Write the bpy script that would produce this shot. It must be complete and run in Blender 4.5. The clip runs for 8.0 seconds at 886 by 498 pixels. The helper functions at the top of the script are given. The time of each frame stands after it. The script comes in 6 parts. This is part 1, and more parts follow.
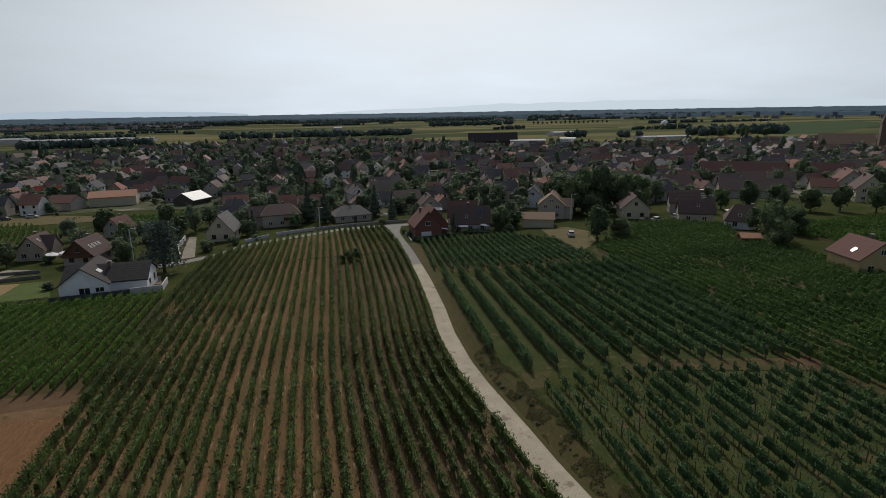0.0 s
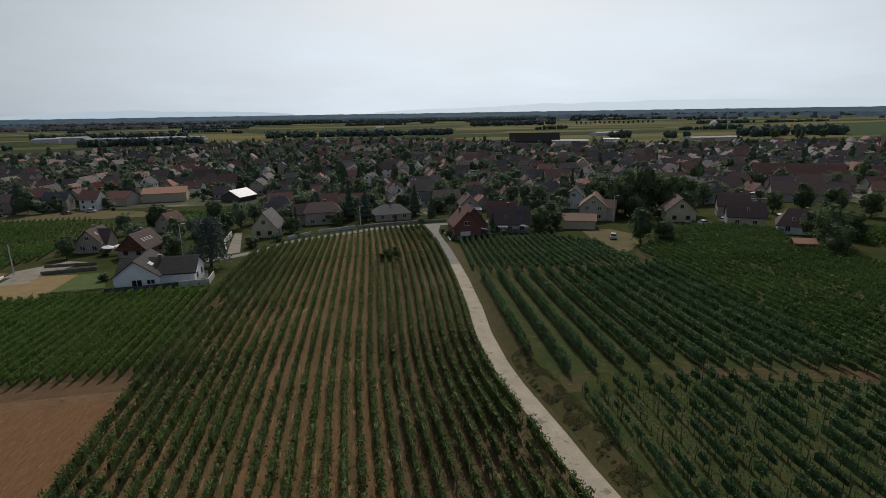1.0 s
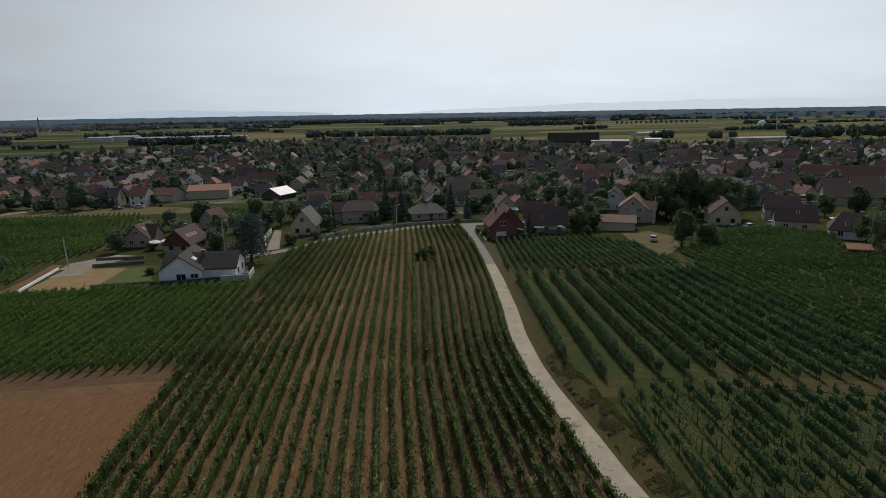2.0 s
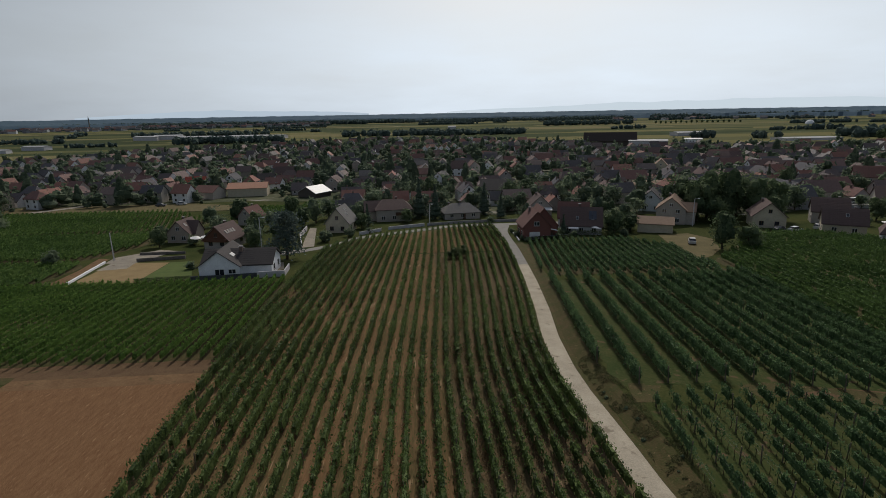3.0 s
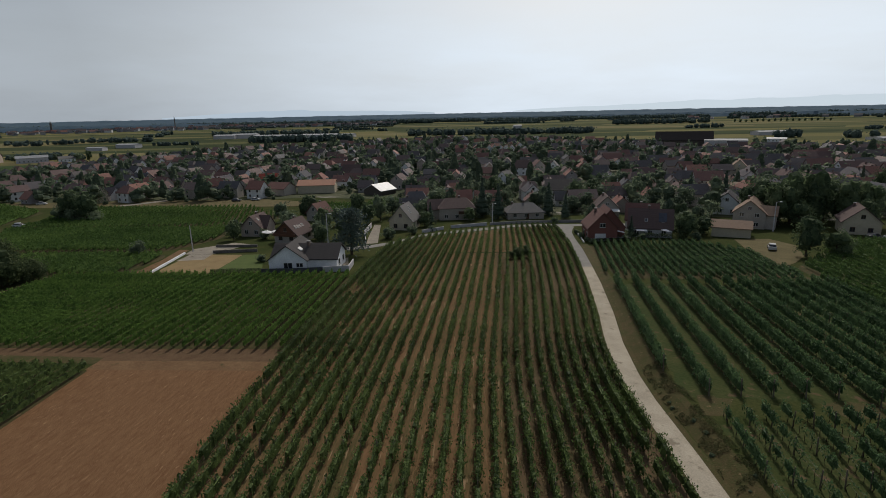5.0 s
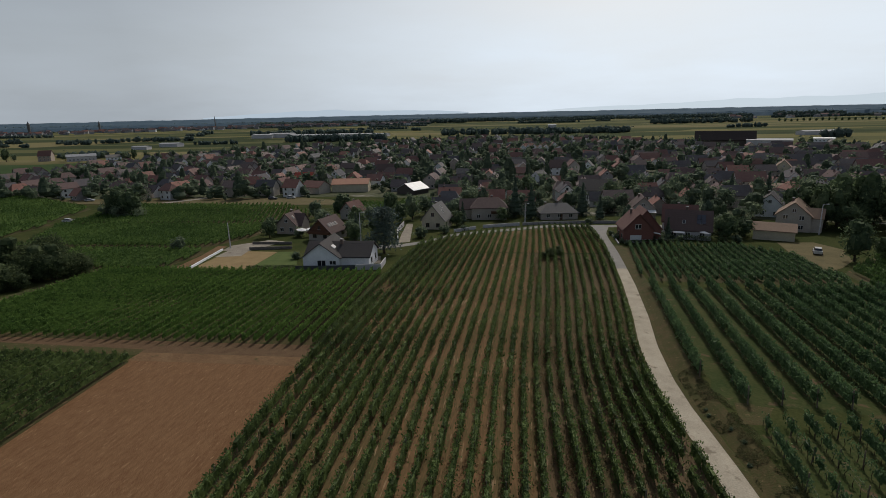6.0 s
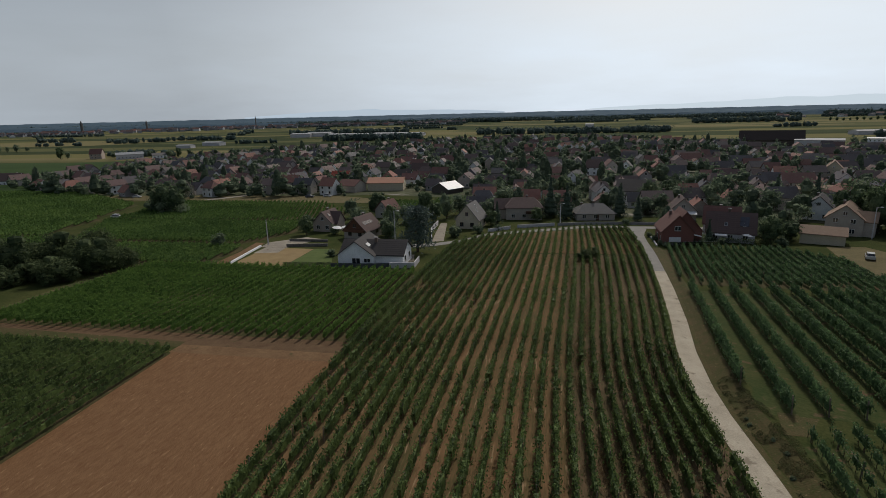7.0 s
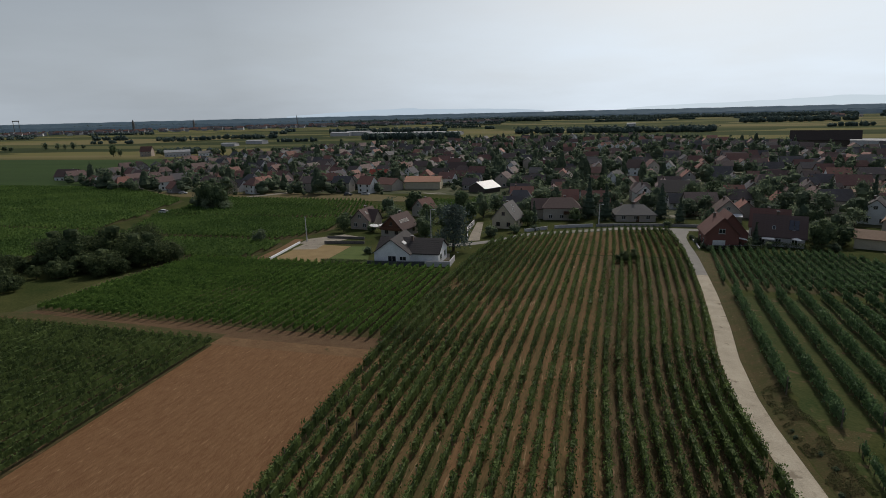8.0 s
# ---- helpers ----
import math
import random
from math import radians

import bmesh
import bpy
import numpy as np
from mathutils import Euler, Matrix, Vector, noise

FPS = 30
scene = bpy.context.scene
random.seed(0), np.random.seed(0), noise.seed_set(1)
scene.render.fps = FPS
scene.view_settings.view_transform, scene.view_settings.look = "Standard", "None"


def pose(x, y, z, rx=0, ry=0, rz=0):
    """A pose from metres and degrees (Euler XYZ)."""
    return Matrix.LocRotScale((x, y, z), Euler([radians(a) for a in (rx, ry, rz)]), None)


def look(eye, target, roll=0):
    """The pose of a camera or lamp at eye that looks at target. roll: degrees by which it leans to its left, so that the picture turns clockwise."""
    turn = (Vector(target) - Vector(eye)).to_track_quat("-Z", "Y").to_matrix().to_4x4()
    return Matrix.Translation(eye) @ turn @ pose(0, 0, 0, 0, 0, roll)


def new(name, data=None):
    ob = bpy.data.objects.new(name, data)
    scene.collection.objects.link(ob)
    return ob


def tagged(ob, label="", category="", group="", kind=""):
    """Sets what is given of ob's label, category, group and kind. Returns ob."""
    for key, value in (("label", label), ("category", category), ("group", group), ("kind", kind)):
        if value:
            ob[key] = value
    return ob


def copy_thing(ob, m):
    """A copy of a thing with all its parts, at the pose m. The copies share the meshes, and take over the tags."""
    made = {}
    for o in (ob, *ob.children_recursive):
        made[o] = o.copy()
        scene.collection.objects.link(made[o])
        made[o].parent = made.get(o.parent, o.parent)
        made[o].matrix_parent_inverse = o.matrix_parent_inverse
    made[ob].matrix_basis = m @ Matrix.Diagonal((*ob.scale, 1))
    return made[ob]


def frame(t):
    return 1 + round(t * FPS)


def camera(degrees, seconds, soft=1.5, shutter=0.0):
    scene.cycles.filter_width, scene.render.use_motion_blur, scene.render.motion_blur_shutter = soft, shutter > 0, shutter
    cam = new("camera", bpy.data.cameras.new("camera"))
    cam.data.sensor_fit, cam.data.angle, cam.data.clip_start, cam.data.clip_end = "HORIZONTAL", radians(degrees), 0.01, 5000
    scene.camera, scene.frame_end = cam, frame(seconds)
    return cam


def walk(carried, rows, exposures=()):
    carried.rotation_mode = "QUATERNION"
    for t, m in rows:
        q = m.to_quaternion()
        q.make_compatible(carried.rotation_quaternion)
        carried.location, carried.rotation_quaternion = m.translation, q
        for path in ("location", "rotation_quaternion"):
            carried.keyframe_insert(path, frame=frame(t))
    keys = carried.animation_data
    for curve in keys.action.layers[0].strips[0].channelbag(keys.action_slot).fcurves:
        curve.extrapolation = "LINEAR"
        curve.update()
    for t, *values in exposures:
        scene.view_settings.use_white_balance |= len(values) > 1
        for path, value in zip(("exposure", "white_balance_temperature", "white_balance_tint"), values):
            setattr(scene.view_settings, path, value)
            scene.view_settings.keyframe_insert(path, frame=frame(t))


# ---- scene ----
cam = camera(78.8, 8.0, soft=0.45)
PATH = [
    (0, (-0.22, -0.38, 28.40), (25.014, 93.156, 3.617), -0.93),
    (0.5, (-0.18, -0.33, 28.36), (21.479, 94.108, 3.635), -0.91),
    (1, (-0.15, -0.29, 28.33), (18.070, 94.891, 3.639), -0.91),
    (1.5, (-0.11, -0.24, 28.30), (14.792, 95.520, 3.633), -0.92),
    (3, (-0.01, -0.09, 28.19), (5.664, 96.664, 3.583), -1.01),
    (3.5, (0.03, -0.05, 28.16), (2.791, 96.842, 3.564), -1.05),
    (4, (0.06, 0.00, 28.12), (-0.042, 96.933, 3.545), -1.10),
    (4.5, (0.08, 0.06, 28.11), (-2.874, 96.948, 3.546), -1.16),
    (6, (0.16, 0.23, 28.06), (-11.577, 96.462, 3.550), -1.33),
    (6.5, (0.18, 0.28, 28.05), (-14.613, 96.098, 3.548), -1.37),
    (7, (0.21, 0.34, 28.03), (-17.732, 95.618, 3.543), -1.41),
    (7.5, (0.24, 0.39, 28.02), (-20.928, 95.013, 3.532), -1.42),
    (8, (0.26, 0.45, 28.00), (-24.184, 94.274, 3.516), -1.41),
]
walk(cam, [(t, look(eye, target, roll)) for t, eye, target, roll in PATH])

# ---- sky and sun ----
SUN_AZ, SUN_EL = 14.0, 42.0  # degrees clockwise from +y, and above the horizon
scene.view_settings.exposure = 0.0
world = bpy.data.worlds.new("hazy_sky")
scene.world = world
world.use_nodes = True
wn, wl = world.node_tree.nodes, world.node_tree.links
wn.clear()
w_out = wn.new("ShaderNodeOutputWorld")
w_back = wn.new("ShaderNodeBackground")
w_sky = wn.new("ShaderNodeTexSky")
w_sky.sky_type = "NISHITA"
w_sky.sun_disc = False
w_sky.sun_elevation, w_sky.sun_rotation = radians(SUN_EL), radians(SUN_AZ)
w_sky.air_density, w_sky.dust_density, w_sky.ozone_density = 1.0, 5.0, 1.0
w_co = wn.new("ShaderNodeTexCoord")
w_map = wn.new("ShaderNodeMapping")
w_map.inputs["Scale"].default_value = (1.0, 1.0, 4.5)
w_noise = wn.new("ShaderNodeTexNoise")
w_noise.inputs["Scale"].default_value = 1.6
w_noise.inputs["Detail"].default_value = 6.0
w_noise.inputs["Roughness"].default_value = 0.55
w_ramp = wn.new("ShaderNodeValToRGB")
w_ramp.color_ramp.elements[0].position, w_ramp.color_ramp.elements[0].color = 0.32, (0.50, 0.50, 0.50, 1)
w_ramp.color_ramp.elements[1].position, w_ramp.color_ramp.elements[1].color = 0.74, (0.74, 0.74, 0.74, 1)
w_mix = wn.new("ShaderNodeMixRGB")
w_dot = wn.new("ShaderNodeVectorMath")  # the haze scatters forward, so it is brightest round the sun
w_dot.operation = "DOT_PRODUCT"
w_dot.inputs[1].default_value = (math.sin(radians(SUN_AZ + 7)), math.cos(radians(SUN_AZ + 7)), 0.25)
w_fwd = wn.new("ShaderNodeMapRange")
for key, value in (("From Min", 0.08), ("From Max", 1.0), ("To Min", 0.05), ("To Max", 1.04)):
    w_fwd.inputs[key].default_value = value
w_tone = wn.new("ShaderNodeVectorMath")
w_tone.operation = "SCALE"
w_tone.inputs[0].default_value = (13.2, 14.8, 16.5)  # thin haze, in the sky texture's units
wl.new(w_co.outputs["Generated"], w_dot.inputs[0])
wl.new(w_dot.outputs["Value"], w_fwd.inputs["Value"])
w_all = wn.new("ShaderNodeMath")  # and never thins out altogether
w_all.operation = "MAXIMUM"
w_all.inputs[1].default_value = 0.58
wl.new(w_fwd.outputs["Result"], w_all.inputs[0])
wl.new(w_all.outputs["Value"], w_tone.inputs["Scale"])
wl.new(w_tone.outputs["Vector"], w_mix.inputs["Color2"])
wl.new(w_co.outputs["Generated"], w_map.inputs["Vector"])
wl.new(w_map.outputs["Vector"], w_noise.inputs["Vector"])
wl.new(w_noise.outputs["Fac"], w_ramp.inputs["Fac"])
w_sep = wn.new("ShaderNodeSeparateXYZ")
w_haze = wn.new("ShaderNodeMapRange")  # the haze thins with height
w_haze.interpolation_type = "SMOOTHSTEP"
for key, value in (("From Min", 0.0), ("From Max", 0.42), ("To Min", 1.45), ("To Max", 0.25)):
    w_haze.inputs[key].default_value = value
w_mul = wn.new("ShaderNodeMath")
w_mul.operation = "MULTIPLY"
w_mul.use_clamp = True
wl.new(w_co.outputs["Generated"], w_sep.inputs["Vector"])
wl.new(w_sep.outputs["Z"], w_haze.inputs["Value"])
wl.new(w_ramp.outputs["Color"], w_mul.inputs[0])
wl.new(w_haze.outputs["Result"], w_mul.inputs[1])
wl.new(w_mul.outputs["Value"], w_mix.inputs["Fac"])
wl.new(w_sky.outputs["Color"], w_mix.inputs["Color1"])
wl.new(w_mix.outputs["Color"], w_back.inputs["Color"])
w_back.inputs["Strength"].default_value = 0.057
wl.new(w_back.outputs["Background"], w_out.inputs["Surface"])
sun = new("sun", bpy.data.lights.new("sun", "SUN"))
sun.data.energy, sun.data.angle, sun.data.color = 2.05, radians(1.0), (1.0, 0.95, 0.87)
ca, sa, ce, se = math.cos(radians(SUN_AZ)), math.sin(radians(SUN_AZ)), math.cos(radians(SUN_EL)), math.sin(radians(SUN_EL))
sun.matrix_world = look((sa * ce * 500, ca * ce * 500, se * 500), (0, 0, 0))


# ---- materials ----
def surface(name, a, b, scale=1.0, rough=0.85, bump=0.25, fine=12.0, metal=0.0, vary=0.0, stretch=(1, 1, 1), leafy=0.0, island=0.0, spec=0.08, turn=0.0, fleck=None):
    """Two colours mixed by coarse and fine noise, with relief. vary: by object; island: by loose piece; leafy: light let through."""
    m = bpy.data.materials.new(name)
    m.use_nodes = True
    n, l = m.node_tree.nodes, m.node_tree.links
    p = n["Principled BSDF"]
    p.inputs["Roughness"].default_value, p.inputs["Metallic"].default_value = rough, metal
    p.inputs["Specular IOR Level"].default_value = spec
    co = n.new("ShaderNodeTexCoord")
    mp = n.new("ShaderNodeMapping")
    mp.inputs["Scale"].default_value = stretch
    mp.inputs["Rotation"].default_value = (0, 0, radians(turn))
    l.new(co.outputs["Object"], mp.inputs["Vector"])
    big, small = n.new("ShaderNodeTexNoise"), n.new("ShaderNodeTexNoise")
    for node, s, detail in ((big, scale, 5.0), (small, scale * fine, 3.0)):
        node.inputs["Scale"].default_value, node.inputs["Detail"].default_value = s, detail
        l.new(mp.outputs["Vector"], node.inputs["Vector"])
    add = n.new("ShaderNodeMath")
    add.operation = "ADD"
    l.new(big.outputs["Fac"], add.inputs[0])
    l.new(small.outputs["Fac"], add.inputs[1])
    last = add
    for source, amount in (("obj", vary), ("isl", island)):
        if amount:
            info = n.new("ShaderNodeObjectInfo" if source == "obj" else "ShaderNodeNewGeometry")
            mul = n.new("ShaderNodeMath")
            mul.operation = "MULTIPLY_ADD"
            mul.inputs[1].default_value = amount
            l.new(info.outputs["Random" if source == "obj" else "Random Per Island"], mul.inputs[0])
            l.new(last.outputs[0], mul.inputs[2])
            sub = n.new("ShaderNodeMath")
            sub.operation = "SUBTRACT"
            sub.inputs[1].default_value = amount / 2
            l.new(mul.outputs[0], sub.inputs[0])
            last = sub
    ramp = n.new("ShaderNodeMapRange")
    ramp.inputs["From Min"].default_value, ramp.inputs["From Max"].default_value = 0.72, 1.28
    l.new(last.outputs[0], ramp.inputs["Value"])
    mix = n.new("ShaderNodeMixRGB")
    mix.inputs["Color1"].default_value, mix.inputs["Color2"].default_value = (*a, 1), (*b, 1)
    l.new(ramp.outputs["Result"], mix.inputs["Fac"])
    if fleck:  # small bits of another colour lying on the surface: colour, scale, share
        tone, often, share = fleck
        dots, cut = n.new("ShaderNodeTexNoise"), n.new("ShaderNodeMapRange")
        dots.inputs["Scale"].default_value, dots.inputs["Detail"].default_value = often, 4.0
        l.new(mp.outputs["Vector"], dots.inputs["Vector"])
        cut.inputs["From Min"].default_value, cut.inputs["From Max"].default_value = 0.72 - share, 0.80 - share
        l.new(dots.outputs["Fac"], cut.inputs["Value"])
        over = n.new("ShaderNodeMixRGB")
        over.inputs["Color2"].default_value = (*tone, 1)
        l.new(cut.outputs["Result"], over.inputs["Fac"])
        l.new(mix.outputs["Color"], over.inputs["Color1"])
        mix = over
    l.new(mix.outputs["Color"], p.inputs["Base Color"])
    if bump:
        bp = n.new("ShaderNodeBump")
        bp.inputs["Strength"].default_value, bp.inputs["Distance"].default_value = bump, 0.05
        l.new(small.outputs["Fac"], bp.inputs["Height"])
        l.new(bp.outputs["Normal"], p.inputs["Normal"])
    if leafy:
        tr, ms = n.new("ShaderNodeBsdfTranslucent"), n.new("ShaderNodeMixShader")
        ms.inputs["Fac"].default_value = leafy
        l.new(mix.outputs["Color"], tr.inputs["Color"])
        l.new(p.outputs["BSDF"], ms.inputs[1])
        l.new(tr.outputs["BSDF"], ms.inputs[2])
        l.new(ms.outputs["Shader"], n["Material Output"].inputs["Surface"])
    return m


GRAVEL = surface("pale_gravel", (0.185, 0.165, 0.135), (0.29, 0.26, 0.215), 0.4, 0.95, 0.5, 14, fleck=((0.12, 0.10, 0.075), 0.7, 0.10))
SLATE = surface("slate_grey_fence", (0.060, 0.064, 0.074), (0.095, 0.10, 0.115), 1.2, 0.8, 0.3, 6)
DRY_STONE = surface("dry_stone", (0.105, 0.095, 0.085), (0.20, 0.185, 0.17), 1.6, 0.95, 0.8, 5)
# darker copy of vineyard_soil: shade between the rows is put into its colour
SOIL_SHADED = surface("shaded_vineyard_soil", (0.128, 0.085, 0.052), (0.060, 0.055, 0.026), 0.22, 0.95, 0.8, 14, stretch=(1.9, 0.2, 1), fleck=((0.19, 0.135, 0.085), 1.6, 0.08))
GRASS = surface("meadow_grass", (0.030, 0.042, 0.015), (0.085, 0.080, 0.034), 0.12, 0.95, 0.6, 25)
SOIL_MAIN = surface("vineyard_soil", (0.178, 0.104, 0.055), (0.076, 0.066, 0.029), 0.22, 0.95, 0.8, 14, stretch=(1.9, 0.2, 1), fleck=((0.25, 0.175, 0.105), 1.6, 0.10))
SOIL_GREEN = surface("grassed_rows", (0.076, 0.054, 0.028), (0.034, 0.045, 0.014), 0.25, 0.95, 0.7, 14, stretch=(1.5, 0.4, 1), fleck=((0.12, 0.075, 0.042), 1.0, 0.1))
SOIL_LUSH = surface("grass_between_vines", (0.028, 0.046, 0.012), (0.062, 0.066, 0.023), 0.2, 0.95, 0.7, 14, fleck=((0.10, 0.07, 0.04), 0.8, 0.12))
SOIL_BARE = surface("bare_soil", (0.118, 0.060, 0.029), (0.180, 0.104, 0.053), 1.3, 0.95, 1.0, 5, stretch=(2.4, 0.5, 1), turn=-4, fleck=((0.245, 0.158, 0.088), 2.4, 0.09))
EARTH = surface("headland_earth", (0.085, 0.052, 0.030), (0.125, 0.082, 0.047), 0.8, 0.95, 0.8, 8, fleck=((0.06, 0.055, 0.024), 0.6, 0.08))
STUBBLE = surface("dry_stubble", (0.085, 0.075, 0.035), (0.135, 0.11, 0.055), 0.3, 0.95, 0.5, 10)
STRAW = surface("dry_straw_strip", (0.115, 0.066, 0.035), (0.170, 0.108, 0.058), 0.5, 0.95, 0.8, 8, fleck=((0.075, 0.062, 0.028), 0.7, 0.10))
CONCRETE = surface("concrete_track", (0.28, 0.248, 0.196), (0.41, 0.368, 0.292), 0.45, 0.9, 0.3, 16, fleck=((0.20, 0.17, 0.13), 0.7, 0.10))
ASPHALT = surface("old_asphalt", (0.17, 0.165, 0.155), (0.24, 0.23, 0.215), 0.4, 0.9, 0.25, 22)
BANK = surface("dry_bank", (0.082, 0.060, 0.030), (0.046, 0.054, 0.018), 0.6, 0.95, 1.0, 9, fleck=((0.15, 0.11, 0.06), 2.5, 0.08))
CROP = surface("green_crop", (0.022, 0.044, 0.011), (0.036, 0.064, 0.017), 0.02, 0.95, 0.3, 30, stretch=(0.3, 2.2, 1))
DRY_GRASS = surface("tall_dry_grass", (0.13, 0.085, 0.045), (0.25, 0.185, 0.10), 1.0, 0.9, 0, 6, leafy=0.3, island=0.5)
LAWN = surface("mown_lawn", (0.060, 0.088, 0.026), (0.090, 0.116, 0.038), 0.6, 0.95, 0.4, 14)
DRY_LAWN = surface("dry_grass", (0.19, 0.135, 0.068), (0.25, 0.185, 0.095), 0.35, 0.95, 0.4, 14)
VINE = surface("vine_leaves", (0.040, 0.066, 0.022), (0.136, 0.190, 0.058), 0.12, 0.65, 0, 14, leafy=0.38, island=0.5, vary=0.12, spec=0.15)
VINE_LIGHT = surface("young_vine_leaves", (0.052, 0.108, 0.024), (0.150, 0.250, 0.056), 0.12, 0.75, 0, 12, leafy=0.42, island=0.5, vary=0.12, spec=0.12)
VINE_MID = surface("green_vine_leaves", (0.050, 0.098, 0.028), (0.150, 0.236, 0.070), 0.10, 0.6, 0, 14, leafy=0.3, island=0.5, vary=0.12, spec=0.1)
VINE_BLUE = surface("dark_vine_leaves", (0.040, 0.080, 0.034), (0.125, 0.200, 0.085), 0.35, 0.65, 0, 6, leafy=0.36, island=0.45, vary=0.12, spec=0.15)
VINE_FAR = surface("far_vine_leaves", (0.046, 0.092, 0.024), (0.122, 0.195, 0.052), 0.05, 0.8, 0, 14, leafy=0.3, island=0.4, spec=0.08)
SCRUB = surface("bank_scrub", (0.040, 0.050, 0.022), (0.112, 0.108, 0.050), 0.5, 0.85, 0, 5, leafy=0.3, island=0.5)
GARDENS = surface("gardens_and_yards", (0.040, 0.054, 0.026), (0.095, 0.095, 0.055), 0.05, 0.95, 0.3, 6, fleck=((0.27, 0.25, 0.22), 0.055, 0.13))
BARK = surface("vine_bark", (0.055, 0.038, 0.026), (0.10, 0.072, 0.05), 3.0, 0.95, 0.5, 6)
POST = surface("weathered_post", (0.12, 0.095, 0.07), (0.21, 0.175, 0.135), 2.0, 0.9, 0.4, 7, vary=0.3)
WIRE = surface("galvanised_wire", (0.14, 0.14, 0.14), (0.2, 0.2, 0.2), 2.0, 0.6, 0, 5)
TRUNK = surface("tree_bark", (0.050, 0.038, 0.028), (0.095, 0.075, 0.055), 1.5, 0.95, 0.7, 8)
THICKET = surface("thicket_leaves", (0.036, 0.056, 0.026), (0.105, 0.135, 0.060), 0.3, 0.75, 0, 5, leafy=0.4, island=0.5, vary=0.35, spec=0.12)
# leaf colour raised and greyed to take the place of haze over the village
LEAF = surface("tree_leaves", (0.080, 0.112, 0.074), (0.198, 0.246, 0.146), 0.3, 0.75, 0, 5, leafy=0.48, island=0.45, vary=0.45, spec=0.12)
TREE_LEAF = surface("dark_tree_leaves", (0.056, 0.086, 0.046), (0.152, 0.200, 0.098), 0.3, 0.75, 0, 5, leafy=0.45, island=0.45, vary=0.35, spec=0.12)
# needles raised in colour as well, for the same haze
NEEDLE = surface("conifer_needles", (0.050, 0.078, 0.056), (0.110, 0.145, 0.098), 0.5, 0.7, 0, 5, leafy=0.25, island=0.4, vary=0.2, spec=0.15)
CEDAR = surface("cedar_needles", (0.052, 0.078, 0.068), (0.112, 0.148, 0.128), 0.5, 0.7, 0, 5, leafy=0.2, island=0.4, spec=0.15)
# leaf tone lightened and blued to carry the haze over the plain
BELT_HAZED = surface("hazed_tree_belt", (0.058, 0.086, 0.080), (0.112, 0.146, 0.126), 0.05, 0.9, 0, 5, island=0.4, spec=0.02, leafy=0.3)
# the blue of distance haze is put into this colour
FOREST_HAZED = surface("far_forest", (0.066, 0.108, 0.150), (0.096, 0.142, 0.180), 0.03, 0.9, 0, 5, island=0.25, spec=0.02, leafy=0.2)


# ---- mesh helpers ----
RNG = np.random.default_rng(7)


def mesh_of(name, verts, faces, material=None):
    me = bpy.data.meshes.new(name)
    me.from_pydata([tuple(v) for v in verts], [], [tuple(q) for q in faces])
    me.update()
    if material:
        me.materials.append(material)
    return me


def quads_mesh(name, corners, material):
    """A mesh of loose four-cornered leaves from an array (n, 4, 3)."""
    n = len(corners)
    me = bpy.data.meshes.new(name)
    me.vertices.add(4 * n)
    me.vertices.foreach_set("co", np.ascontiguousarray(corners, dtype=np.float32).ravel())
    me.loops.add(4 * n)
    me.loops.foreach_set("vertex_index", np.arange(4 * n, dtype=np.int32))
    me.polygons.add(n)
    me.polygons.foreach_set("loop_start", np.arange(0, 4 * n, 4, dtype=np.int32))
    me.update(calc_edges=True)
    me.validate()
    me.materials.append(material)
    return me


def leaves(centres, size, up=0.5, rng=RNG, aspect=0.8):
    """Corners of leaves of the given sizes about the centres, turned at random and tending to face up."""
    n = len(centres)
    nrm = rng.normal(size=(n, 3))
    nrm[:, 2] = np.abs(nrm[:, 2]) + up
    nrm /= np.linalg.norm(nrm, axis=1)[:, None]
    a = np.cross(nrm, rng.normal(size=(n, 3)))
    a /= np.linalg.norm(a, axis=1)[:, None] + 1e-9
    b = np.cross(nrm, a)
    s = (np.asarray(size) * np.ones(n))[:, None] / 2
    a, b = a * s, b * s * aspect
    return np.stack([centres - a, centres - b * 0.9 + nrm * s * 0.15, centres + a, centres + b * 0.9 + nrm * s * 0.15], 1)


def shoots(centres, size, rng=RNG):
    """Corners of upright, narrow leafy shoots about the centres."""
    n = len(centres)
    a = rng.normal(size=(n, 3)) * 0.38
    a[:, 2] = 1.0
    a /= np.linalg.norm(a, axis=1)[:, None]
    turn = rng.random(n) * 2 * math.pi
    b = np.stack([np.cos(turn), np.sin(turn), rng.normal(size=n) * 0.25], 1)
    s = (np.asarray(size) * np.ones(n))[:, None] / 2
    a, b = a * s * 1.45, b * s * 0.72
    return np.stack([centres - a, centres - b + a * 0.1, centres + a, centres + b + a * 0.1], 1)


def ball_quads():
    """The 24 corners-of-four of a rounded cube of radius one."""
    out = []
    for axis in range(3):
        for sign in (-1, 1):
            for i in (-1, 0):
                for j in (-1, 0):
                    q = []
                    for a, b in ((i, j), (i + 1, j), (i + 1, j + 1), (i, j + 1)):
                        p = np.roll([sign, a, b], axis).astype(float)
                        q.append(p / np.linalg.norm(p))
                    out.append(q if sign > 0 else q[::-1])
    return np.array(out)


BALL = ball_quads()


